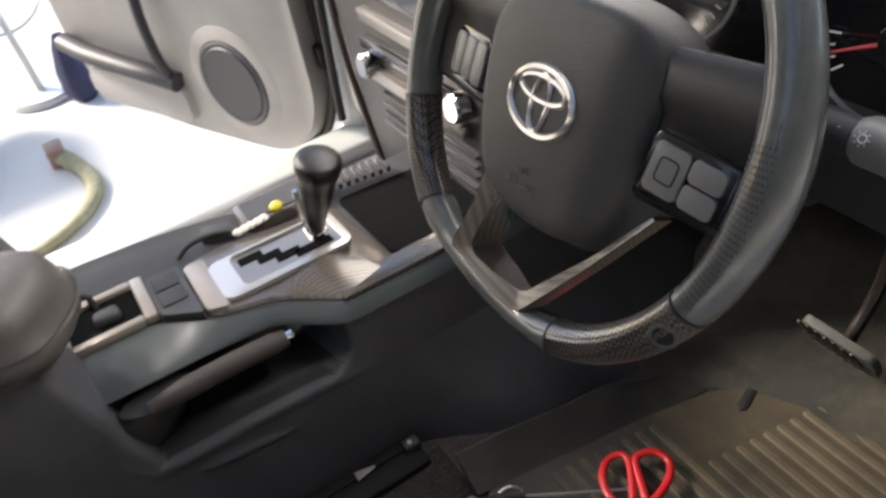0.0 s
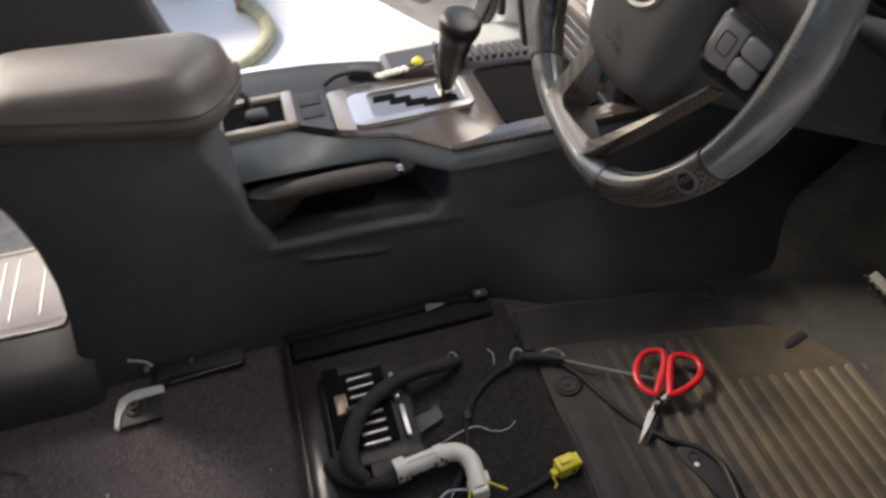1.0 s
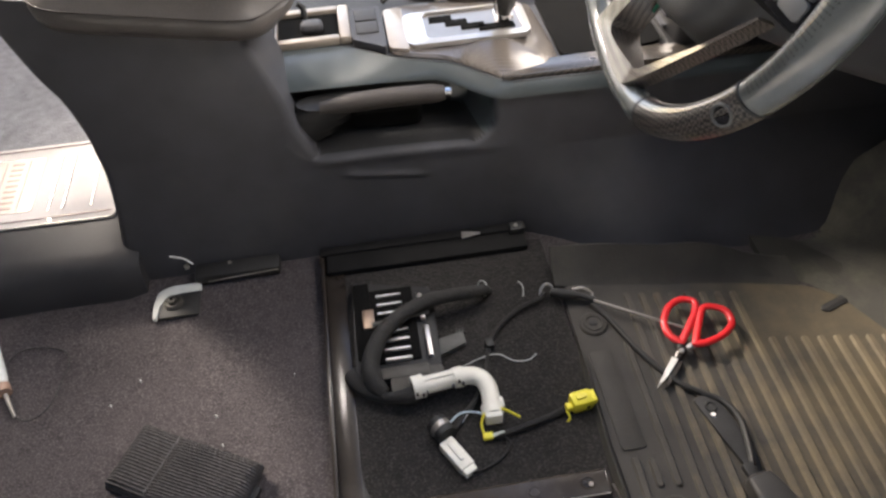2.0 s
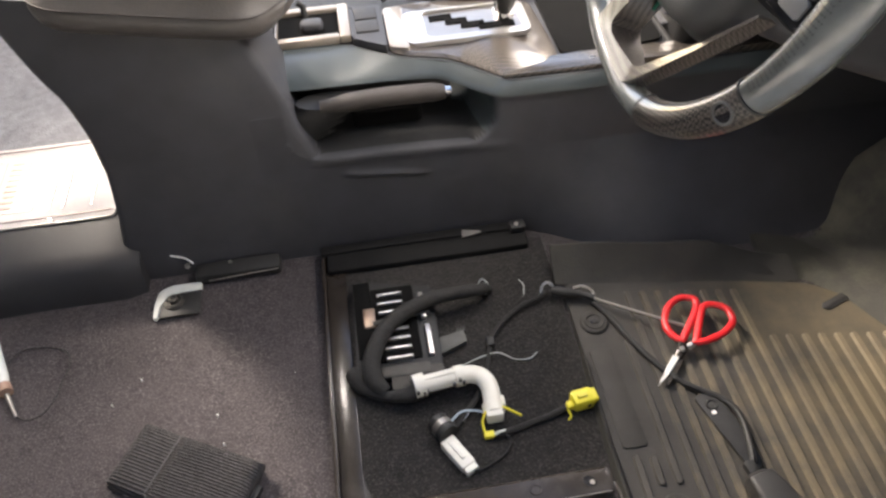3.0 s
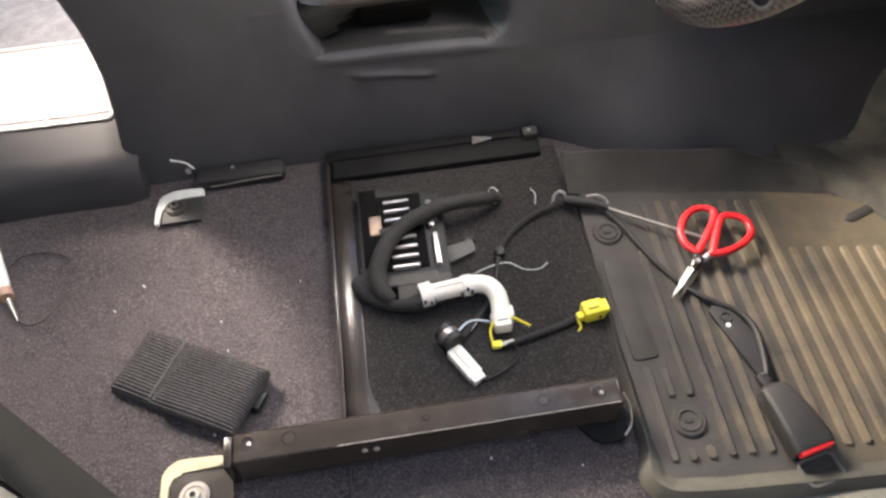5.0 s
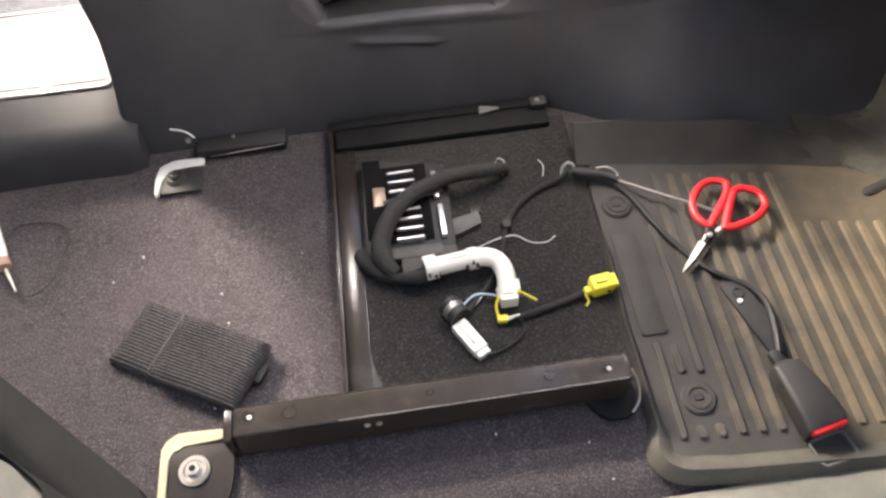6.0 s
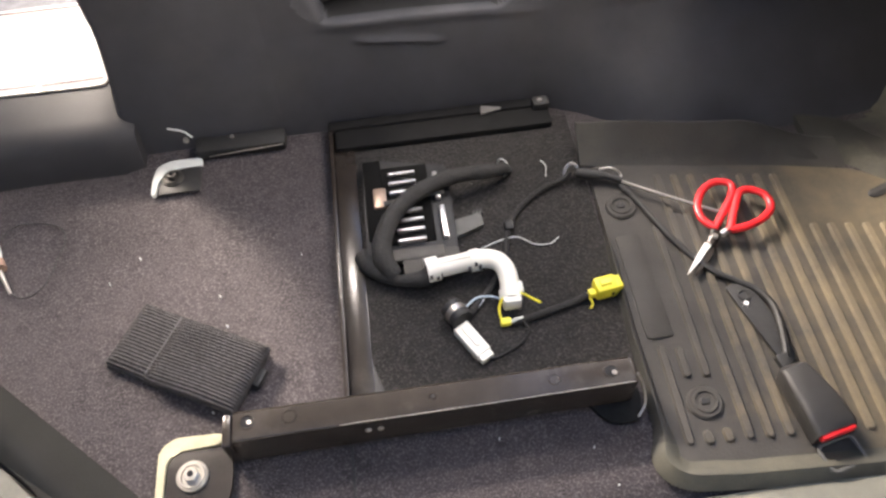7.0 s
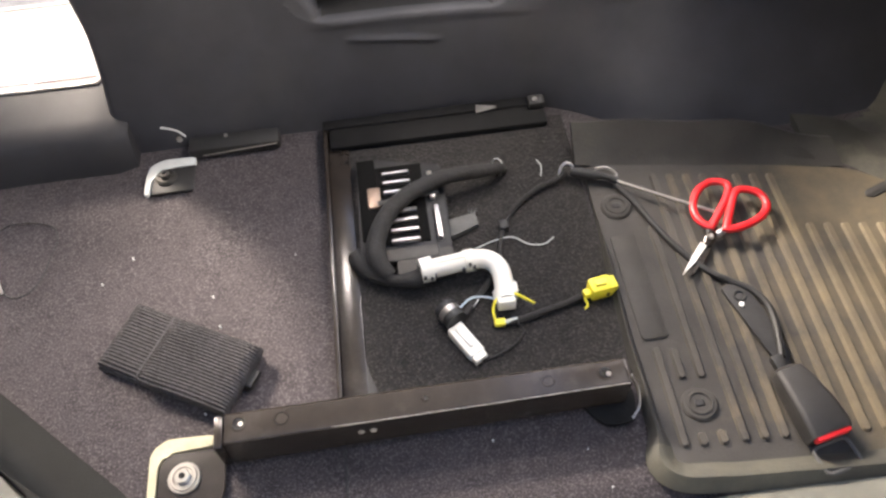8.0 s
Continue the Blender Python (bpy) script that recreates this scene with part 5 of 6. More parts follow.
def channel():
    """An upturned U of folded steel plate, a little deeper at the rear end."""
    rings = []
    for k in range(12):
        x = -0.213 + 0.429 * k / 11
        w = 0.0165 - 0.0015 * k / 11
        c = -0.003 + 0.003 * k / 11
        dz = 0.040
        lo = 0.055 - dz
        prof = [(c - w - 0.004, 0.0085 + 0.006 * k / 11), (c - w - 0.0005, 0.0530), (c - w + 0.0008, 0.0545), (c - w + 0.0024, 0.055), (c + w - 0.0024, 0.055), (c + w, 0.0535), (c + w, lo), (c + w - 0.003, lo), (c + w - 0.003, 0.051), (c - w + 0.003, 0.051), (c - w - 0.001, 0.0085 + 0.006 * k / 11)]
        rings.append([(x, y, z) for y, z in prof])
    return loft(bmesh.new(), rings)


bp.append(part("channel", channel(), STEEL_BLACK, angle=20))
for hx, rr, dark in ((-0.198, 0.0075, 1), (-0.153, 0.0070, 0), (0.0, 0.0035, 1), (0.132, 0.006, 0), (0.194, 0.0075, 1)):
    bp.append(part("hole_rim", ring(bmesh.new(), (hx, 0, 0.0552), rr, 0.0012, (0, 0, 1), 20, 6), STEEL_BLACK))
    bp.append(part("hole", disc(bmesh.new(), (hx, 0, 0.0545), rr - 0.0006, 0.0010, 18), GLASS_BLACK if dark else STEEL_BLACK))
for hx in (-0.072, -0.059):
    bp.append(part("side_stud", disc(bmesh.new(), (hx, -0.0185, 0.036), 0.0035, 0.003, 12, (0, -1, 0), 0.001), STEEL))
bp.append(part("end_screw", disc(bmesh.new(), (-0.196, -0.001, 0.0550), 0.0028, 0.0014, 8, (0.2, 0.1, 1)), DIM_SILVER, label="bright screw end in the hole"))
bp.append(part("end_screw", disc(bmesh.new(), (0.197, -0.002, 0.0550), 0.0028, 0.0014, 8, (0.2, 0.1, 1)), DIM_SILVER))
bp.append(part("bright_edge", tube(bmesh.new(), [(-0.10, -0.0178, 0.0542), (0.05, -0.0168, 0.0542), (0.217, -0.0149, 0.0542)], 0.0004, 6), DIM_SILVER, label="thin dull silver line along the edge of the plate"))
foot = bmesh.new()
prism(foot, round_poly([(0.165, -0.004), (0.19, -0.040), (0.225, -0.040), (0.232, -0.010), (0.226, 0.022), (0.19, 0.022)], 0.012), 0.0005, 0.006, bevel=0.001)
bp.append(part("front_foot", foot, RAIL_MATT, label="front foot plate"))
bp.append(part("front_leg", boxed(0.216, 0.221, -0.014, 0.014, 0.003, 0.053, 0.0015), STEEL_BLACK))
bp.append(part("front_wire", tube(bmesh.new(), smooth_path([(0.224, -0.002, 0.046), (0.231, -0.010, 0.030), (0.232, -0.024, 0.012), (0.222, -0.036, 0.007)]), 0.0013, 6), STEEL))
bp.append(part("rear_leg", boxed(-0.226, -0.216, -0.022, 0.014, 0.0, 0.050, 0.002), STEEL_BLACK))
rear_foot = bmesh.new()
prism(rear_foot, round_poly([(-0.296, -0.085), (-0.234, -0.085), (-0.224, -0.045), (-0.226, -0.004), (-0.285, -0.002), (-0.296, -0.012)], 0.010), 0.0, 0.0055, bevel=0.001)
bp.append(part("rear_foot", rear_foot, PLATE_BROWN, label="rear foot plate"))
under(bar, *bp)


def seat_bolt(c, label, size=1.0, metal=None):
    metal = metal or STEEL
    e = thing("floor_bolt", label, "bolt", c, group="seat bolts")
    x, y, z = c
    a = part("washer", disc(bmesh.new(), (x, y, z), 0.0175 * size, 0.003, 28, (0, 0, 1), 0.0008), metal)
    b = part("washer_step", ring(bmesh.new(), (x, y, z + 0.003), 0.0128 * size, 0.0022, (0, 0, 1), 26, 6), metal)
    hexa = bmesh.new()
    disc(hexa, (x, y, z + 0.003), 0.0085 * size, 0.007, 6, (0, 0, 1), 0.001)
    c2 = part("hex_head", hexa, metal)
    d = part("socket", disc(bmesh.new(), (x, y, z + 0.0098), 0.0035 * size, 0.001, 12), GLASS_BLACK)
    return under(e, a, b, c2, d)


seat_bolt((-0.268, -0.032, 0.0055), "steel bolt and washer in the cut-out of the carpet")
seat_bolt((-0.321, 0.405, 0.0035), "dusty dark steel bolt in the far carpet cut-out", 0.85, STEEL_DULL)


tagged(part("carpet_edge", prism(bmesh.new(), round_poly([(-0.236, 0.013), (-0.290, 0.0145), (-0.307, 0.003), (-0.307, -0.095), (-0.299, -0.095), (-0.2985, -0.014), (-0.289, -0.002), (-0.236, 0.001)], 0.006), 0.0, 0.0068, bevel=0.0025), CREAM), "torn cream foam edge round the carpet cut-out", "carpet edge")
tagged(part("carpet_edge", prism(bmesh.new(), round_poly([(-0.281, 0.437), (-0.325, 0.437), (-0.344, 0.429), (-0.349, 0.405), (-0.349, 0.376), (-0.343, 0.376), (-0.341, 0.400), (-0.332, 0.414), (-0.315, 0.421), (-0.281, 0.422)], 0.005), 0.0, 0.0060, bevel=0.001), GREYWHITE), "pale edge round the far carpet cut-out", "carpet edge")
tagged(part("floor_plate", boxed(-0.340, -0.282, 0.378, 0.426, 0.0, 0.0038, 0.0015), RUBBER), "dark steel floor plate under the far bolt", "floor plate")
anchor = thing("far_anchor", "dark steel seat anchor against the console with worn edges", "bracket", (-0.24, 0.455, 0.0))
under(anchor, part("block", boxed(-0.290, -0.160, 0.436, 0.466, 0.0, 0.018, 0.005), RUBBER),
      part("worn_edge", tube(bmesh.new(), [(-0.270, 0.434, 0.008), (-0.215, 0.435, 0.011), (-0.164, 0.435, 0.014)], 0.0008, 6), STEEL, label="scratched bright edge"),
      part("stud", disc(bmesh.new(), (-0.298, 0.452, 0.026), 0.004, 0.005, 10), STEEL), part("stud", disc(bmesh.new(), (-0.236, 0.458, 0.017), 0.003, 0.003, 10), STEEL))
thread = tube(bmesh.new(), smooth_path([(-0.320, 0.462, 0.045), (-0.300, 0.458, 0.040), (-0.288, 0.452, 0.032)]), 0.0015, 5)
tagged(part("loose_thread", thread, GREYWHITE), "pale loose thread hanging by the console", "thread")

# ---- finned control module ----
module = thing("control_module", "dark finned control module with bright metal slots", "electronic module", (0.0, 0.29, 0.0))
mo = [part("housing", prism(bmesh.new(), round_poly([(-0.058, 0.210), (0.057, 0.204), (0.060, 0.350), (-0.054, 0.378)], 0.006), 0.0, 0.022, bevel=0.004), MODULE_BLACK)]
# Black plate painting the shade between the fins.
mo.append(part("recess", boxed(-0.030, 0.032, 0.226, 0.356, 0.0205, 0.0245, 0.002), SHADE_BLACK))
for k in range(8):
    y = 0.340 - 0.0160 * k
    sh = 0.0 if k < 4 else 0.004
    mo.append(part("bright_fin", boxed(-0.021 + sh, 0.015 + sh, y - 0.0021, y + 0.0021, 0.021, 0.0300, 0.0010, 1), SILVER, label="bright metal fin"))
mo.append(part("bright_bar", boxed(0.041, 0.0475, 0.226, 0.278, 0.020, 0.029, 0.0015), SILVER))
mo.append(part("bright_bar", boxed(0.0385, 0.045, 0.290, 0.336, 0.020, 0.029, 0.0015), SILVER))
mo.append(part("side_tab", prism(bmesh.new(), round_poly([(0.058, 0.235), (0.096, 0.250), (0.094, 0.272), (0.088, 0.272), (0.086, 0.268), (0.058, 0.262)], 0.002), 0.004, 0.012, bevel=0.001), PEDAL_GREY, label="grey connector tab"))
for k in range(3):
    mo.append(part("tab_tooth", boxed(0.086 + 0.0045 * k, 0.0885 + 0.0045 * k, 0.268, 0.276, 0.004, 0.013), RUBBER))
mo.append(part("cover_plate", boxed(-0.044, 0.040, 0.200, 0.219, 0.016, 0.025, 0.003), STEEL_DULL))
mo.append(part("end_tab", boxed(-0.043, -0.026, 0.286, 0.320, 0.018, 0.0275, 0.002), COPPER_SHEET, label="thin coppery metal sheet"))
# Shade of the module's opening, painted as a black plate on its top.
mo.append(part("cavity", boxed(-0.054, -0.030, 0.236, 0.372, 0.0210, 0.0245, 0.002), SHADE_BLACK, label="open cavity with its shade painted as a black sheet"))
mo.append(part("front_panel", prism(bmesh.new(), round_poly([(-0.014, 0.178), (0.058, 0.178), (0.058, 0.212), (-0.014, 0.216)], 0.004), 0.002, 0.0235, bevel=0.003), STEEL_DULL, label="dull brownish front panel"))
mo.append(part("cross_strut", tube(bmesh.new(), [(-0.030, 0.290, 0.0290), (0.050, 0.300, 0.0290)], 0.0045, 8, flat=0.5), STEEL_DULL))
under(module, *mo)

# thick taped harness looping over the module
harness = thing("wiring_harness", "thick black taped harness looping over the module", "wiring harness", (0.06, 0.28, 0.0))
trunk = tube(bmesh.new(), smooth_path([(0.143, 0.340, 0.006), (0.132, 0.328, 0.024), (0.094, 0.319, 0.034), (0.056, 0.312, 0.038), (0.018, 0.295, 0.040), (-0.010, 0.273, 0.040), (-0.028, 0.247, 0.038), (-0.038, 0.219, 0.034), (-0.036, 0.196, 0.028), (-0.024, 0.182, 0.020)], 6),
             lambda t: lerp_table([(0, 0.007), (0.12, 0.009), (0.5, 0.0112), (0.85, 0.0125), (1, 0.010)], t), 14)
for v in trunk.verts:
    v.co += Vector((0.0011, 0.0011, 0.0011)) * noise.noise(v.co * 90)
lower = tube(bmesh.new(), smooth_path([(-0.066, 0.226, 0.010), (-0.052, 0.200, 0.014), (-0.025, 0.178, 0.017), (0.005, 0.172, 0.020), (0.030, 0.178, 0.022)], 6), lambda t: 0.010 + 0.002 * math.sin(t * 9), 14)
for v in lower.verts:
    v.co += Vector((0.0013, 0.0013, 0.0013)) * noise.noise(v.co * 80)
under(harness, part("taped_trunk", trunk, TAPE), part("taped_branch", lower, TAPE),
      part("pale_tie", ring(bmesh.new(), (0.136, 0.338, 0.016), 0.0115, 0.0010, (0.8, 0.4, -0.3), 20, 5), GREYWHITE))


def cable(name, pts, r, mt, label, category="cable"):
    return tagged(part(name, tube(bmesh.new(), smooth_path(pts, 7), r, 9), mt), label, category)


cable("black_cable", [(0.052, 0.113, 0.007), (0.070, 0.133, 0.008), (0.094, 0.160, 0.010), (0.112, 0.192, 0.009), (0.121, 0.222, 0.007), (0.129, 0.246, 0.007), (0.150, 0.274, 0.008), (0.185, 0.298, 0.010), (0.212, 0.306, 0.012), (0.223, 0.314, 0.016)], 0.0037, TAPE, "black taped cable running across the carpet")
knots = thing("cable_clip", "small dark cable clip on the taped cable", "clip", (0.130, 0.247, 0.0))
under(knots, part("clip_body", boxed(0.122, 0.134, 0.236, 0.252, 0.003, 0.014, 0.003), RUBBER))
cable("thin_wire", [(0.060, 0.208, 0.004), (0.085, 0.216, 0.004), (0.112, 0.224, 0.006), (0.135, 0.222, 0.012), (0.155, 0.212, 0.006), (0.175, 0.210, 0.005), (0.188, 0.217, 0.007)], 0.0009, GREYWHITE, "thin pale frayed wire on the carpet", "wire")
cable("thin_wire", [(0.192, 0.352, 0.004), (0.196, 0.338, 0.007), (0.193, 0.322, 0.004)], 0.0008, GREYWHITE, "short pale thread on the carpet", "wire")

# white nylon elbow
elbow = thing("plastic_elbow", "white nylon elbow pipe lying on the harness", "pipe elbow", (0.07, 0.18, 0.0))
el_path = smooth_path([(0.016, 0.178, 0.028), (0.045, 0.182, 0.027), (0.075, 0.186, 0.026), (0.094, 0.185, 0.025), (0.106, 0.176, 0.024), (0.111, 0.160, 0.022), (0.110, 0.132, 0.018)], 7)
ep = [part("pipe", tube(bmesh.new(), el_path, 0.0118, 20), WHITE_NYLON)]
for a, b, r in (((0.013, 0.1777, 0.028), (0.028, 0.180, 0.0277), 0.0158), ((0.068, 0.1850, 0.0262), (0.080, 0.1862, 0.0258), 0.0140), ((0.1102, 0.140, 0.0190), (0.1100, 0.128, 0.0172), 0.0142)):
    ep.append(part("collar", tube(bmesh.new(), [a, b], r, 22), WHITE_NYLON, label="stepped pipe collar"))
ep.append(part("mouth", tube(bmesh.new(), [(0.0125, 0.1776, 0.028), (0.0135, 0.1777, 0.028)], 0.0118, 18), RUBBER))
for x0 in (0.030, 0.066, 0.079):
    ep.append(part("clip_slot", boxed(x0 - 0.002, x0 + 0.002, 0.166 + 0.1 * (x0 - 0.04), 0.170 + 0.1 * (x0 - 0.04), 0.026, 0.0335, 0.0008, 1), PLASTIC))
ep.append(part("long_rib", tube(bmesh.new(), [(0.028, 0.1795, 0.0395), (0.070, 0.185, 0.0382)], 0.0018, 6), WHITE_NYLON))
ep.append(part("clip_tab", boxed(0.117, 0.126, 0.133, 0.148, 0.014, 0.026, 0.002), WHITE_NYLON))
ep.append(part("end_socket", boxed(0.099, 0.121, 0.118, 0.131, 0.007, 0.028, 0.003, 2), WHITE_NYLON, label="square end socket"))
for mx, my, mz in ((0.018, 0.1630, 0.034), (0.026, 0.1640, 0.030), (0.074, 0.1735, 0.034), (0.120, 0.1250, 0.0245)):
    ep.append(part("latch_mark", boxed(mx - 0.0016, mx + 0.0016, my - 0.0016, my + 0.0016, mz - 0.002, mz + 0.0025), RUBBER))
under(elbow, *ep)

# small round relay
relay = thing("round_relay", "small black cylindrical relay with a metal band", "relay", (0.041, 0.121, 0.0))
ax = Vector((0.45, -0.85, 0.1)).normalized()
c0 = Vector((0.036, 0.131, 0.0135))
under(relay, part("can", tube(bmesh.new(), [c0, c0 + ax * 0.026], 0.0138, 22), RUBBER), part("band", tube(bmesh.new(), [c0 + ax * 0.008, c0 + ax * 0.016], 0.0141, 22), DIM_SILVER, label="bright metal band"))
cable("blue_white_wire", [(0.052, 0.128, 0.010), (0.070, 0.140, 0.012), (0.092, 0.137, 0.012), (0.104, 0.128, 0.012)], 0.0014, material("pale_blue_wire", (0.45, 0.55, 0.62), 0.5), "thin pale blue and white wires", "wire")
cable("blue_white_wire", [(0.052, 0.118, 0.007), (0.066, 0.126, 0.008), (0.078, 0.138, 0.010)], 0.0013, PALE_PRINT, "thin white wire beside the relay", "wire")

# white connector
wconn = thing("white_connector", "white plastic wire connector lying on the carpet", "connector", (0.057, 0.081, 0.0))
wm = Matrix.Translation((0.0565, 0.0815, 0.0)) @ pose(0, 0, 0, 0, 0, -61)
under(wconn, part("body", boxed(-0.026, 0.020, -0.010, 0.010, 0.001, 0.016, 0.002, 2, m=wm), WHITE_NYLON),
      part("rear_block", boxed(0.019, 0.028, -0.0085, 0.0085, 0.003, 0.014, 0.0015, 2, m=wm), WHITE_NYLON), part("latch", boxed(-0.020, 0.010, -0.003, 0.003, 0.0155, 0.0185, 0.001, 1, m=wm), WHITE_NYLON))
cable("connector_wire", [(0.069, 0.058, 0.008), (0.088, 0.062, 0.006), (0.112, 0.074, 0.006), (0.124, 0.088, 0.009), (0.119, 0.100, 0.010)], 0.0016, TAPE, "thin dark wires from the white connector", "wire")
# yellow connectors and lead
cable("yellow_wire", [(0.094, 0.104, 0.010), (0.093, 0.118, 0.018), (0.103, 0.130, 0.026), (0.120, 0.130, 0.026), (0.143, 0.118, 0.018)], 0.0017, YELLOW, "looped thin yellow wire", "wire")
cable("black_lead", [(0.100, 0.102, 0.008), (0.125, 0.104, 0.008), (0.160, 0.112, 0.008), (0.185, 0.118, 0.008), (0.203, 0.124, 0.010)], 0.0042, TAPE, "black taped lead to the yellow connector")
ystub = thing("wire_splice", "yellow and white wire splice", "wire splice", (0.098, 0.103, 0.0))
under(ystub, part("splice", boxed(0.092, 0.106, 0.098, 0.108, 0.004, 0.013, 0.003, 2), YELLOW), part("sleeve", tube(bmesh.new(), [(0.104, 0.102, 0.009), (0.120, 0.104, 0.009)], 0.0034, 10), GREYWHITE))
yconn = thing("yellow_connector", "bright yellow plastic wire connector", "connector", (0.226, 0.13, 0.0))
ym = Matrix.Translation((0.226, 0.130, 0.002)) @ pose(0, 0, 0, 0, 0, 8)
under(yconn, part("body", boxed(-0.014, 0.014, -0.011, 0.011, 0.0, 0.022, 0.004, 2, m=ym), YELLOW), part("mouth", boxed(0.012, 0.020, -0.009, 0.009, 0.003, 0.019, 0.002, 2, m=ym), YELLOW),
      part("neck", boxed(-0.022, -0.012, -0.007, 0.003, 0.003, 0.013, 0.002, 2, m=ym), YELLOW), part("latch_hole", boxed(0.004, 0.008, -0.012, -0.0105, 0.008, 0.013, m=ym), RUBBER), part("latch", boxed(-0.008, 0.006, -0.004, 0.004, 0.0215, 0.025, 0.001, 1, m=ym), YELLOW))
cable("yellow_wire", [(0.204, 0.120, 0.012), (0.207, 0.112, 0.008), (0.203, 0.108, 0.005)], 0.0014, YELLOW, "short yellow wire end", "wire")

# steel hook, handle and rod
hook = thing("hook_tool", "steel hook tool with a black handle", "hook tool", (0.29, 0.27, 0.0))
hk = [part("hook", tube(bmesh.new(), smooth_path([(0.216, 0.311, 0.010), (0.219, 0.320, 0.018), (0.227, 0.324, 0.022), (0.234, 0.319, 0.020), (0.234, 0.309, 0.014)]), 0.0022, 8), STEEL)]
hk.append(part("handle", tube(bmesh.new(), smooth_path([(0.232, 0.313, 0.016), (0.250, 0.304, 0.018), (0.270, 0.297, 0.018), (0.288, 0.287, 0.017)]), lambda t: 0.0062 + 0.0018 * math.sin(6 * t), 12), RUBBER, label="black rubber handle"))
hk.append(part("rod", tube(bmesh.new(), [(0.286, 0.287, 0.017), (0.335, 0.250, 0.022), (0.392, 0.210, 0.026)], 0.0021, 8), STEEL, label="bright steel rod"))
hk.append(part("handle_clip", tube(bmesh.new(), smooth_path([(0.262, 0.309, 0.020), (0.276, 0.306, 0.024), (0.288, 0.297, 0.020), (0.284, 0.286, 0.016)]), 0.0018, 6), STEEL))
under(hook, *hk)

# ---- scissors ----
sci = thing("scissors", "red-handled scissors lying across the rubber mat", "scissors", (0.385, 0.19, 0.012))


def loop(pts, r=0.0052):
    return tube(bmesh.new(), [(x, y, z) for x, y, z in smooth_path(list(pts) + [pts[0]], 8)][:-1], r, 12, closed=True, flat=0.75)


sp = [part("handle", loop([(0.380, 0.188, 0.024), (0.369, 0.203, 0.024), (0.369, 0.224, 0.024), (0.382, 0.247, 0.024), (0.402, 0.259, 0.024), (0.420, 0.254, 0.025), (0.420, 0.240, 0.026), (0.405, 0.218, 0.026)]), RED, label="red plastic loop handle"),
      part("handle", loop([(0.396, 0.180, 0.027), (0.415, 0.181, 0.027), (0.441, 0.190, 0.027), (0.458, 0.206, 0.027), (0.458, 0.226, 0.027), (0.444, 0.237, 0.027), (0.428, 0.236, 0.027), (0.414, 0.214, 0.027)]), RED, label="red plastic loop handle")]


def blade(tip, root, w, z):
    a, b = Vector((*root, 0)), Vector((*tip, 0))
    d = (b - a).normalized()
    nrm = Vector((-d.y, d.x, 0))
    L = (b - a).length
    pts = [a + nrm * w, a + d * L * 0.55 + nrm * w * 0.85, b + nrm * 0.0005, b - nrm * 0.0005, a + d * L * 0.4 - nrm * w * 0.7, a - nrm * w * 0.8]
    return prism(bmesh.new(), [(p.x, p.y) for p in pts], z, z + 0.0022, bevel=0.0006, seg=1)


sp.append(part("blade", blade((0.328, 0.130), (0.366, 0.170), 0.0048, 0.016), PALE_STEEL, label="bright steel blade"))
sp.append(part("blade", blade((0.338, 0.128), (0.372, 0.168), 0.0055, 0.0133), STEEL_BLACK, label="dark lower blade"))
sp.append(part("shank", tube(bmesh.new(), smooth_path([(0.381, 0.190, 0.023), (0.377, 0.178, 0.0205), (0.369, 0.168, 0.0165)]), lambda t: 0.0078 - 0.002 * t, 10, flat=0.45), STEEL_BLACK))
sp.append(part("shank", tube(bmesh.new(), [(0.399, 0.184, 0.025), (0.385, 0.178, 0.022)], 0.0048, 10, flat=0.6), STEEL))
sp.append(part("pivot_screw", disc(bmesh.new(), (0.376, 0.1755, 0.0225), 0.0038, 0.003, 14, (0, 0, 1), 0.001), STEEL))
under(sci, *sp)

# ---- seat belt buckle with its lead ----
cable("buckle_cable", [(0.285, 0.284, 0.012), (0.300, 0.256, 0.012), (0.318, 0.208, 0.013), (0.338, 0.166, 0.013), (0.360, 0.134, 0.013), (0.384, 0.113, 0.014), (0.403, 0.096, 0.016), (0.412, 0.070, 0.018), (0.408, 0.035, 0.020), (0.400, 0.004, 0.022)], 0.0042, RUBBER, "black cable running to the seat belt buckle")
buckle = thing("seat_belt_buckle", "black seat belt buckle with a red release button", "seat belt buckle", (0.41, -0.02, 0.007))
bq = []
strap_bm = prism(bmesh.new(), round_poly([(0.366, 0.108), (0.392, 0.110), (0.404, 0.080), (0.416, 0.005), (0.398, -0.004), (0.382, 0.05)], 0.008), 0.0115, 0.0150, bevel=0.001)
bq.append(part("anchor_strap", strap_bm, RUBBER, label="black steel anchor strap"))
bq.append(part("anchor_eye", ring(bmesh.new(), (0.385, 0.092, 0.0152), 0.0065, 0.0018, (0, 0, 1), 20, 6), RUBBER))
bq.append(part("rivet", disc(bmesh.new(), (0.383, 0.080, 0.0148), 0.0030, 0.0025, 10), PALE_PRINT))
bm_ = Matrix.Translation((0.4055, -0.052, 0.0100)) @ pose(0, 0, 0, 0, 0, 12)


def buckle_body():
    rings = []
    for y, w, h0, h1 in ((0.044, 0.010, 0.004, 0.018), (0.038, 0.0165, 0.001, 0.026), (0.020, 0.0195, 0.0, 0.030), (-0.010, 0.0225, 0.0, 0.032), (-0.034, 0.0245, 0.0, 0.030), (-0.040, 0.0240, 0.001, 0.027)):
        rings.append([bm_ @ Vector((x, y, z)) for x, z in rounded(-w, w, h0, h1, 0.006, 4)])
    return loft(bmesh.new(), rings)


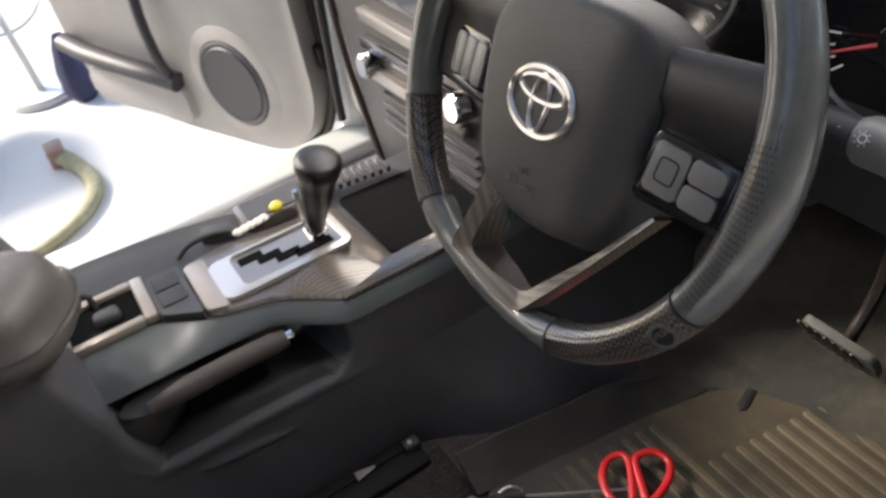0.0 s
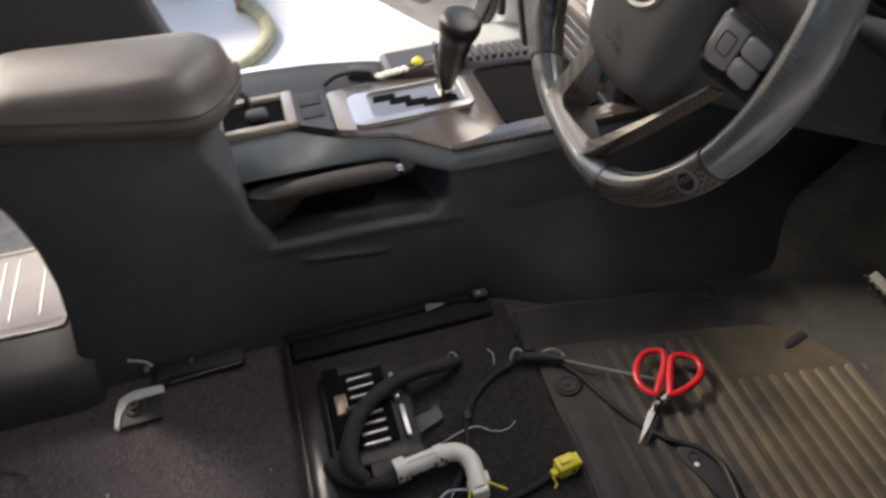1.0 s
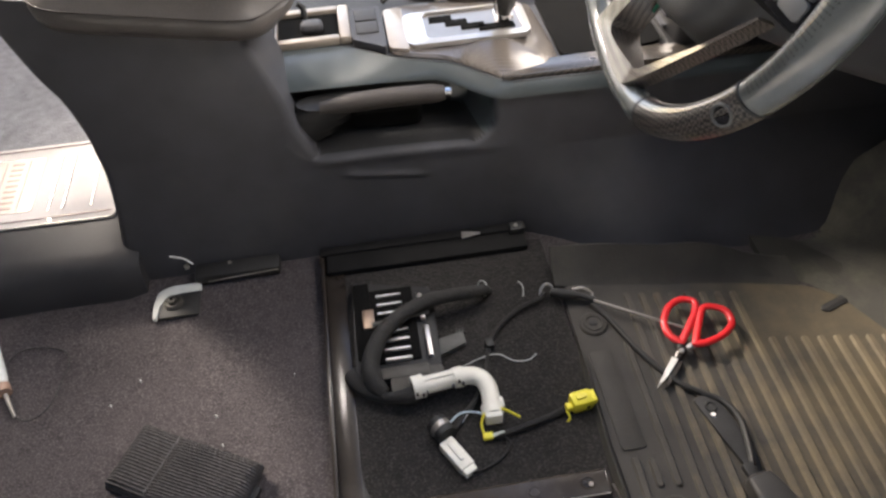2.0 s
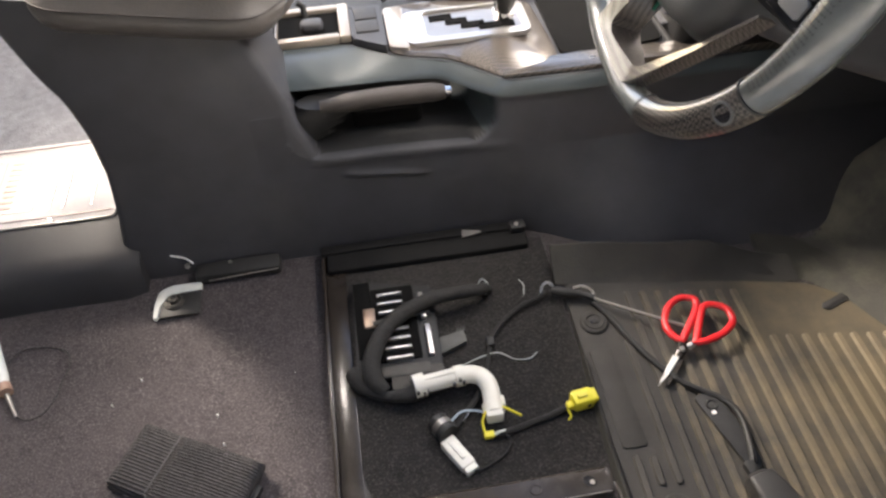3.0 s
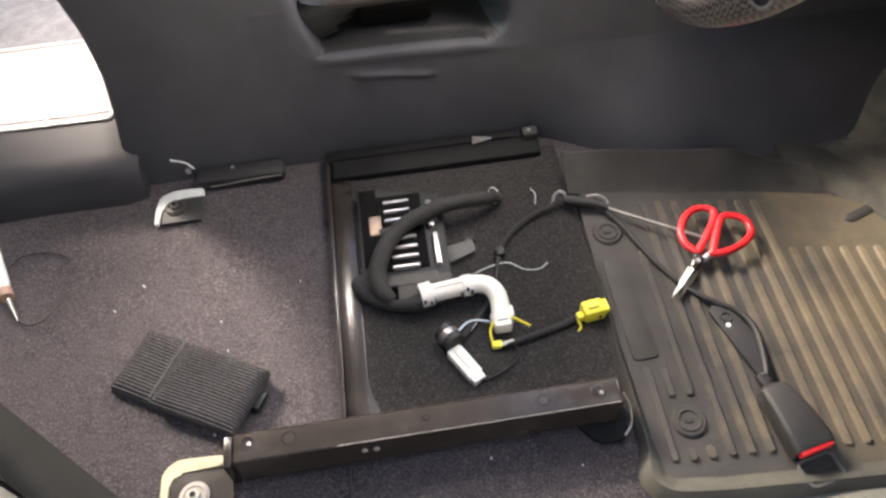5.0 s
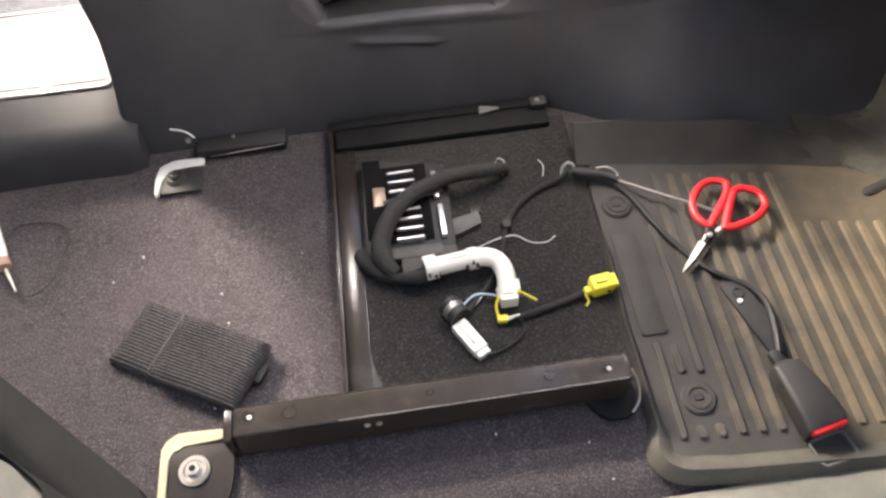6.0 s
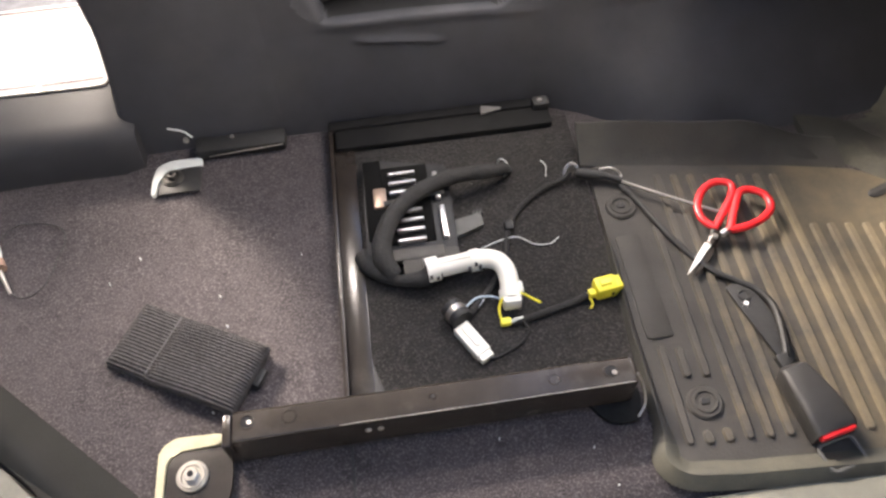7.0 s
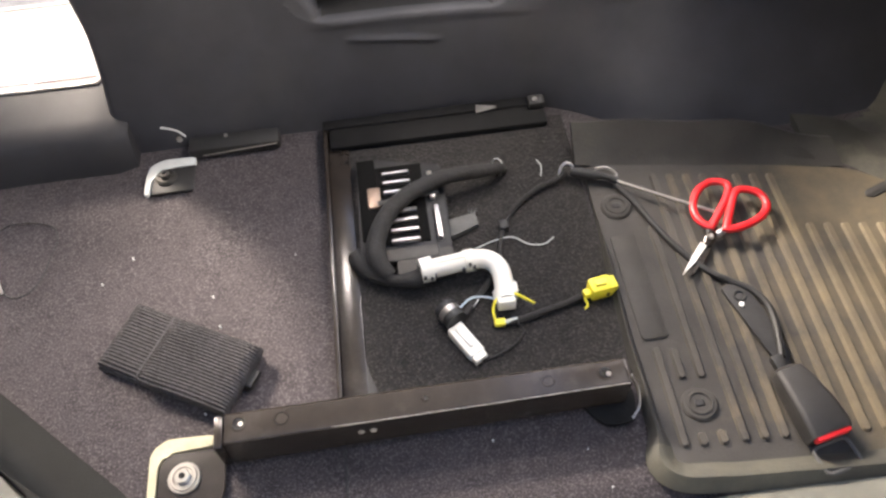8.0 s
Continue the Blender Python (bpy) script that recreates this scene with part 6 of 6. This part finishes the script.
bq.append(part("casing", buckle_body(), BUCKLE_BLACK, label="grained black plastic casing"))
bq.append(part("release_button", boxed(-0.020, 0.020, -0.0445, -0.037, 0.014, 0.026, 0.002, 2, m=bm_), RED, label="red release button"))
bq.append(part("neck", boxed(-0.007, 0.007, 0.040, 0.060, 0.006, 0.016, 0.002, 2, m=bm_), RUBBER))
tongue = [bm_ @ Vector((x, y, 0.004)) for x, y in rounded(-0.021, 0.021, -0.074, -0.044, 0.007, 4)]
bq.append(part("belt_guide", tube(bmesh.new(), tongue, 0.0022, 8, closed=True), PEDAL_GREY, label="grey wire loop"))
under(buckle, *bq)

# ---- folded ribbed cloth ----
cloth = thing("folded_cloth", "folded black corded cloth lying on the carpet", "cloth", (-0.27, 0.11, 0.0))
cm = Matrix.Translation((-0.270, 0.108, 0.0)) @ pose(0, 0, 0, 0, 0, -28.5)


def fold(x0, x1, y0, y1, z0, z1, name, ribs):
    def f(u, v):
        x, y = x0 + (x1 - x0) * u, y0 + (y1 - y0) * v
        e = min(u, 1 - u) * (x1 - x0)
        g = min(v, 1 - v) * (y1 - y0)
        z = z1 - 0.006 * (1 - smoothstep(0, 0.012, min(e, g)) ** 0.5) + 0.0014 * noise.noise((x * 25, y * 25, z1 * 100)) + 0.0021 * math.sin(v * ribs * 2 * math.pi + 0.5 * noise.noise((x * 30, 1, 1))) * (0.72 + 0.28 * math.sin(x * 900 + 2.1 * int(v * ribs)))
        return cm @ Vector((x, y + 0.002 * noise.noise((x * 18, 3, z1)), z))
    top = sheet(bmesh.new(), f, 96, ribs * 6, (0, 0, -(z1 - z0) * 0.55))
    return part(name, top, CLOTH_CORD, label="corded black cloth layer", angle=80)


low = fold(-0.101, 0.074, -0.044, 0.040, 0.0, 0.011, "lower_fold", 21)
mid = fold(-0.100, 0.000, -0.042, 0.044, 0.008, 0.019, "middle_fold", 20)
top = fold(-0.038, 0.078, -0.046, 0.041, 0.008, 0.027, "upper_fold", 22)
hem = part("hem", tube(bmesh.new(), [cm @ Vector((-0.0385, y, 0.0265)) for y in (-0.042, -0.02, 0, 0.02, 0.038)], 0.0011, 6), CORD_GREY, label="greyish hem thread")
skirt2 = part("fold_side", boxed(-0.034, 0.073, -0.042, 0.037, 0.0, 0.021, 0.006, 3, m=cm), CLOTH)
tab = part("dark_tab", boxed(0.068, 0.086, -0.006, 0.018, 0.0, 0.010, 0.003, 2, m=cm), RUBBER)
under(cloth, low, mid, top, hem, skirt2, tab)

# ---- probe with a thin lead ----
probe = thing("test_probe", "pale test probe with a thin dark lead", "test probe", (-0.55, 0.3, 0.0))
under(probe, part("barrel", tube(bmesh.new(), [(-0.572, 0.370, 0.010), (-0.545, 0.305, 0.010), (-0.536, 0.282, 0.009)], lambda t: lerp_table([(0, 0.008), (0.7, 0.009), (1, 0.006)], t), 14), PAINT, label="pale plastic barrel"),
      part("collar", tube(bmesh.new(), [(-0.541, 0.293, 0.0092), (-0.535, 0.280, 0.009)], 0.0095, 14), BROWN), part("tip", tube(bmesh.new(), [(-0.534, 0.278, 0.008), (-0.516, 0.243, 0.004)], lambda t: 0.0034 - 0.0014 * t, 10), STEEL, label="bright steel tip"))
cable("probe_lead", [(-0.516, 0.243, 0.004), (-0.500, 0.234, 0.004), (-0.482, 0.240, 0.004), (-0.469, 0.262, 0.004), (-0.463, 0.290, 0.005), (-0.457, 0.316, 0.006), (-0.466, 0.340, 0.004), (-0.488, 0.352, 0.003), (-0.512, 0.355, 0.005), (-0.534, 0.352, 0.004), (-0.548, 0.335, 0.003)], 0.0010, RUBBER, "thin dark lead curled on the carpet", "wire")

# ---- odds and ends on the console ----
trinket = thing("yellow_figure_ball", "small yellow ball among pale trinkets in the tray", "trinket", (0.205, 0.765, 0.25))
tk = [part("ball", tube(bmesh.new(), [(0.21, 0.766, 0.252 + 0.0022 * k) for k in range(9)], lambda t: 0.001 + 0.0095 * math.sin(math.pi * min(max(t, 0.03), 0.97)), 14), YELLOW, label="yellow ball")]
for k in range(5):
    tk.append(part("shell", tube(bmesh.new(), [(0.185 - 0.011 * k, 0.757 - 0.0015 * k, 0.250 + 0.0016 * j) for j in range(9)], lambda t: 0.001 + 0.007 * math.sin(math.pi * min(max(t, 0.03), 0.97)), 10), WHITE_NYLON, label="pale bead"))
under(trinket, *tk)
cable("rubber_strip", [(0.05, 0.745, 0.262), (0.07, 0.752, 0.27), (0.10, 0.752, 0.272), (0.13, 0.75, 0.266)], 0.004, RUBBER, "thin dark rubber strip lying beside the selector", "rubber strip")

# crumbs and lint on the carpet
rng = random.Random(5)
crumbs = bmesh.new()
for k in range(20):
    cx, cy = rng.uniform(-0.5, 0.24), rng.uniform(-0.12, 0.40)
    s = rng.uniform(0.0003, 0.0009) * (1.6 if rng.random() < 0.08 else 1)
    box(crumbs, cx - s, cx + s * rng.uniform(0.6, 1.8), cy - s, cy + s, 0.0, 0.0036 + s, m=None)
lint = part("carpet_lint", crumbs, GREYWHITE)
tagged(lint, "scattered pale crumbs and lint on the carpet", "lint", kind="stuff")
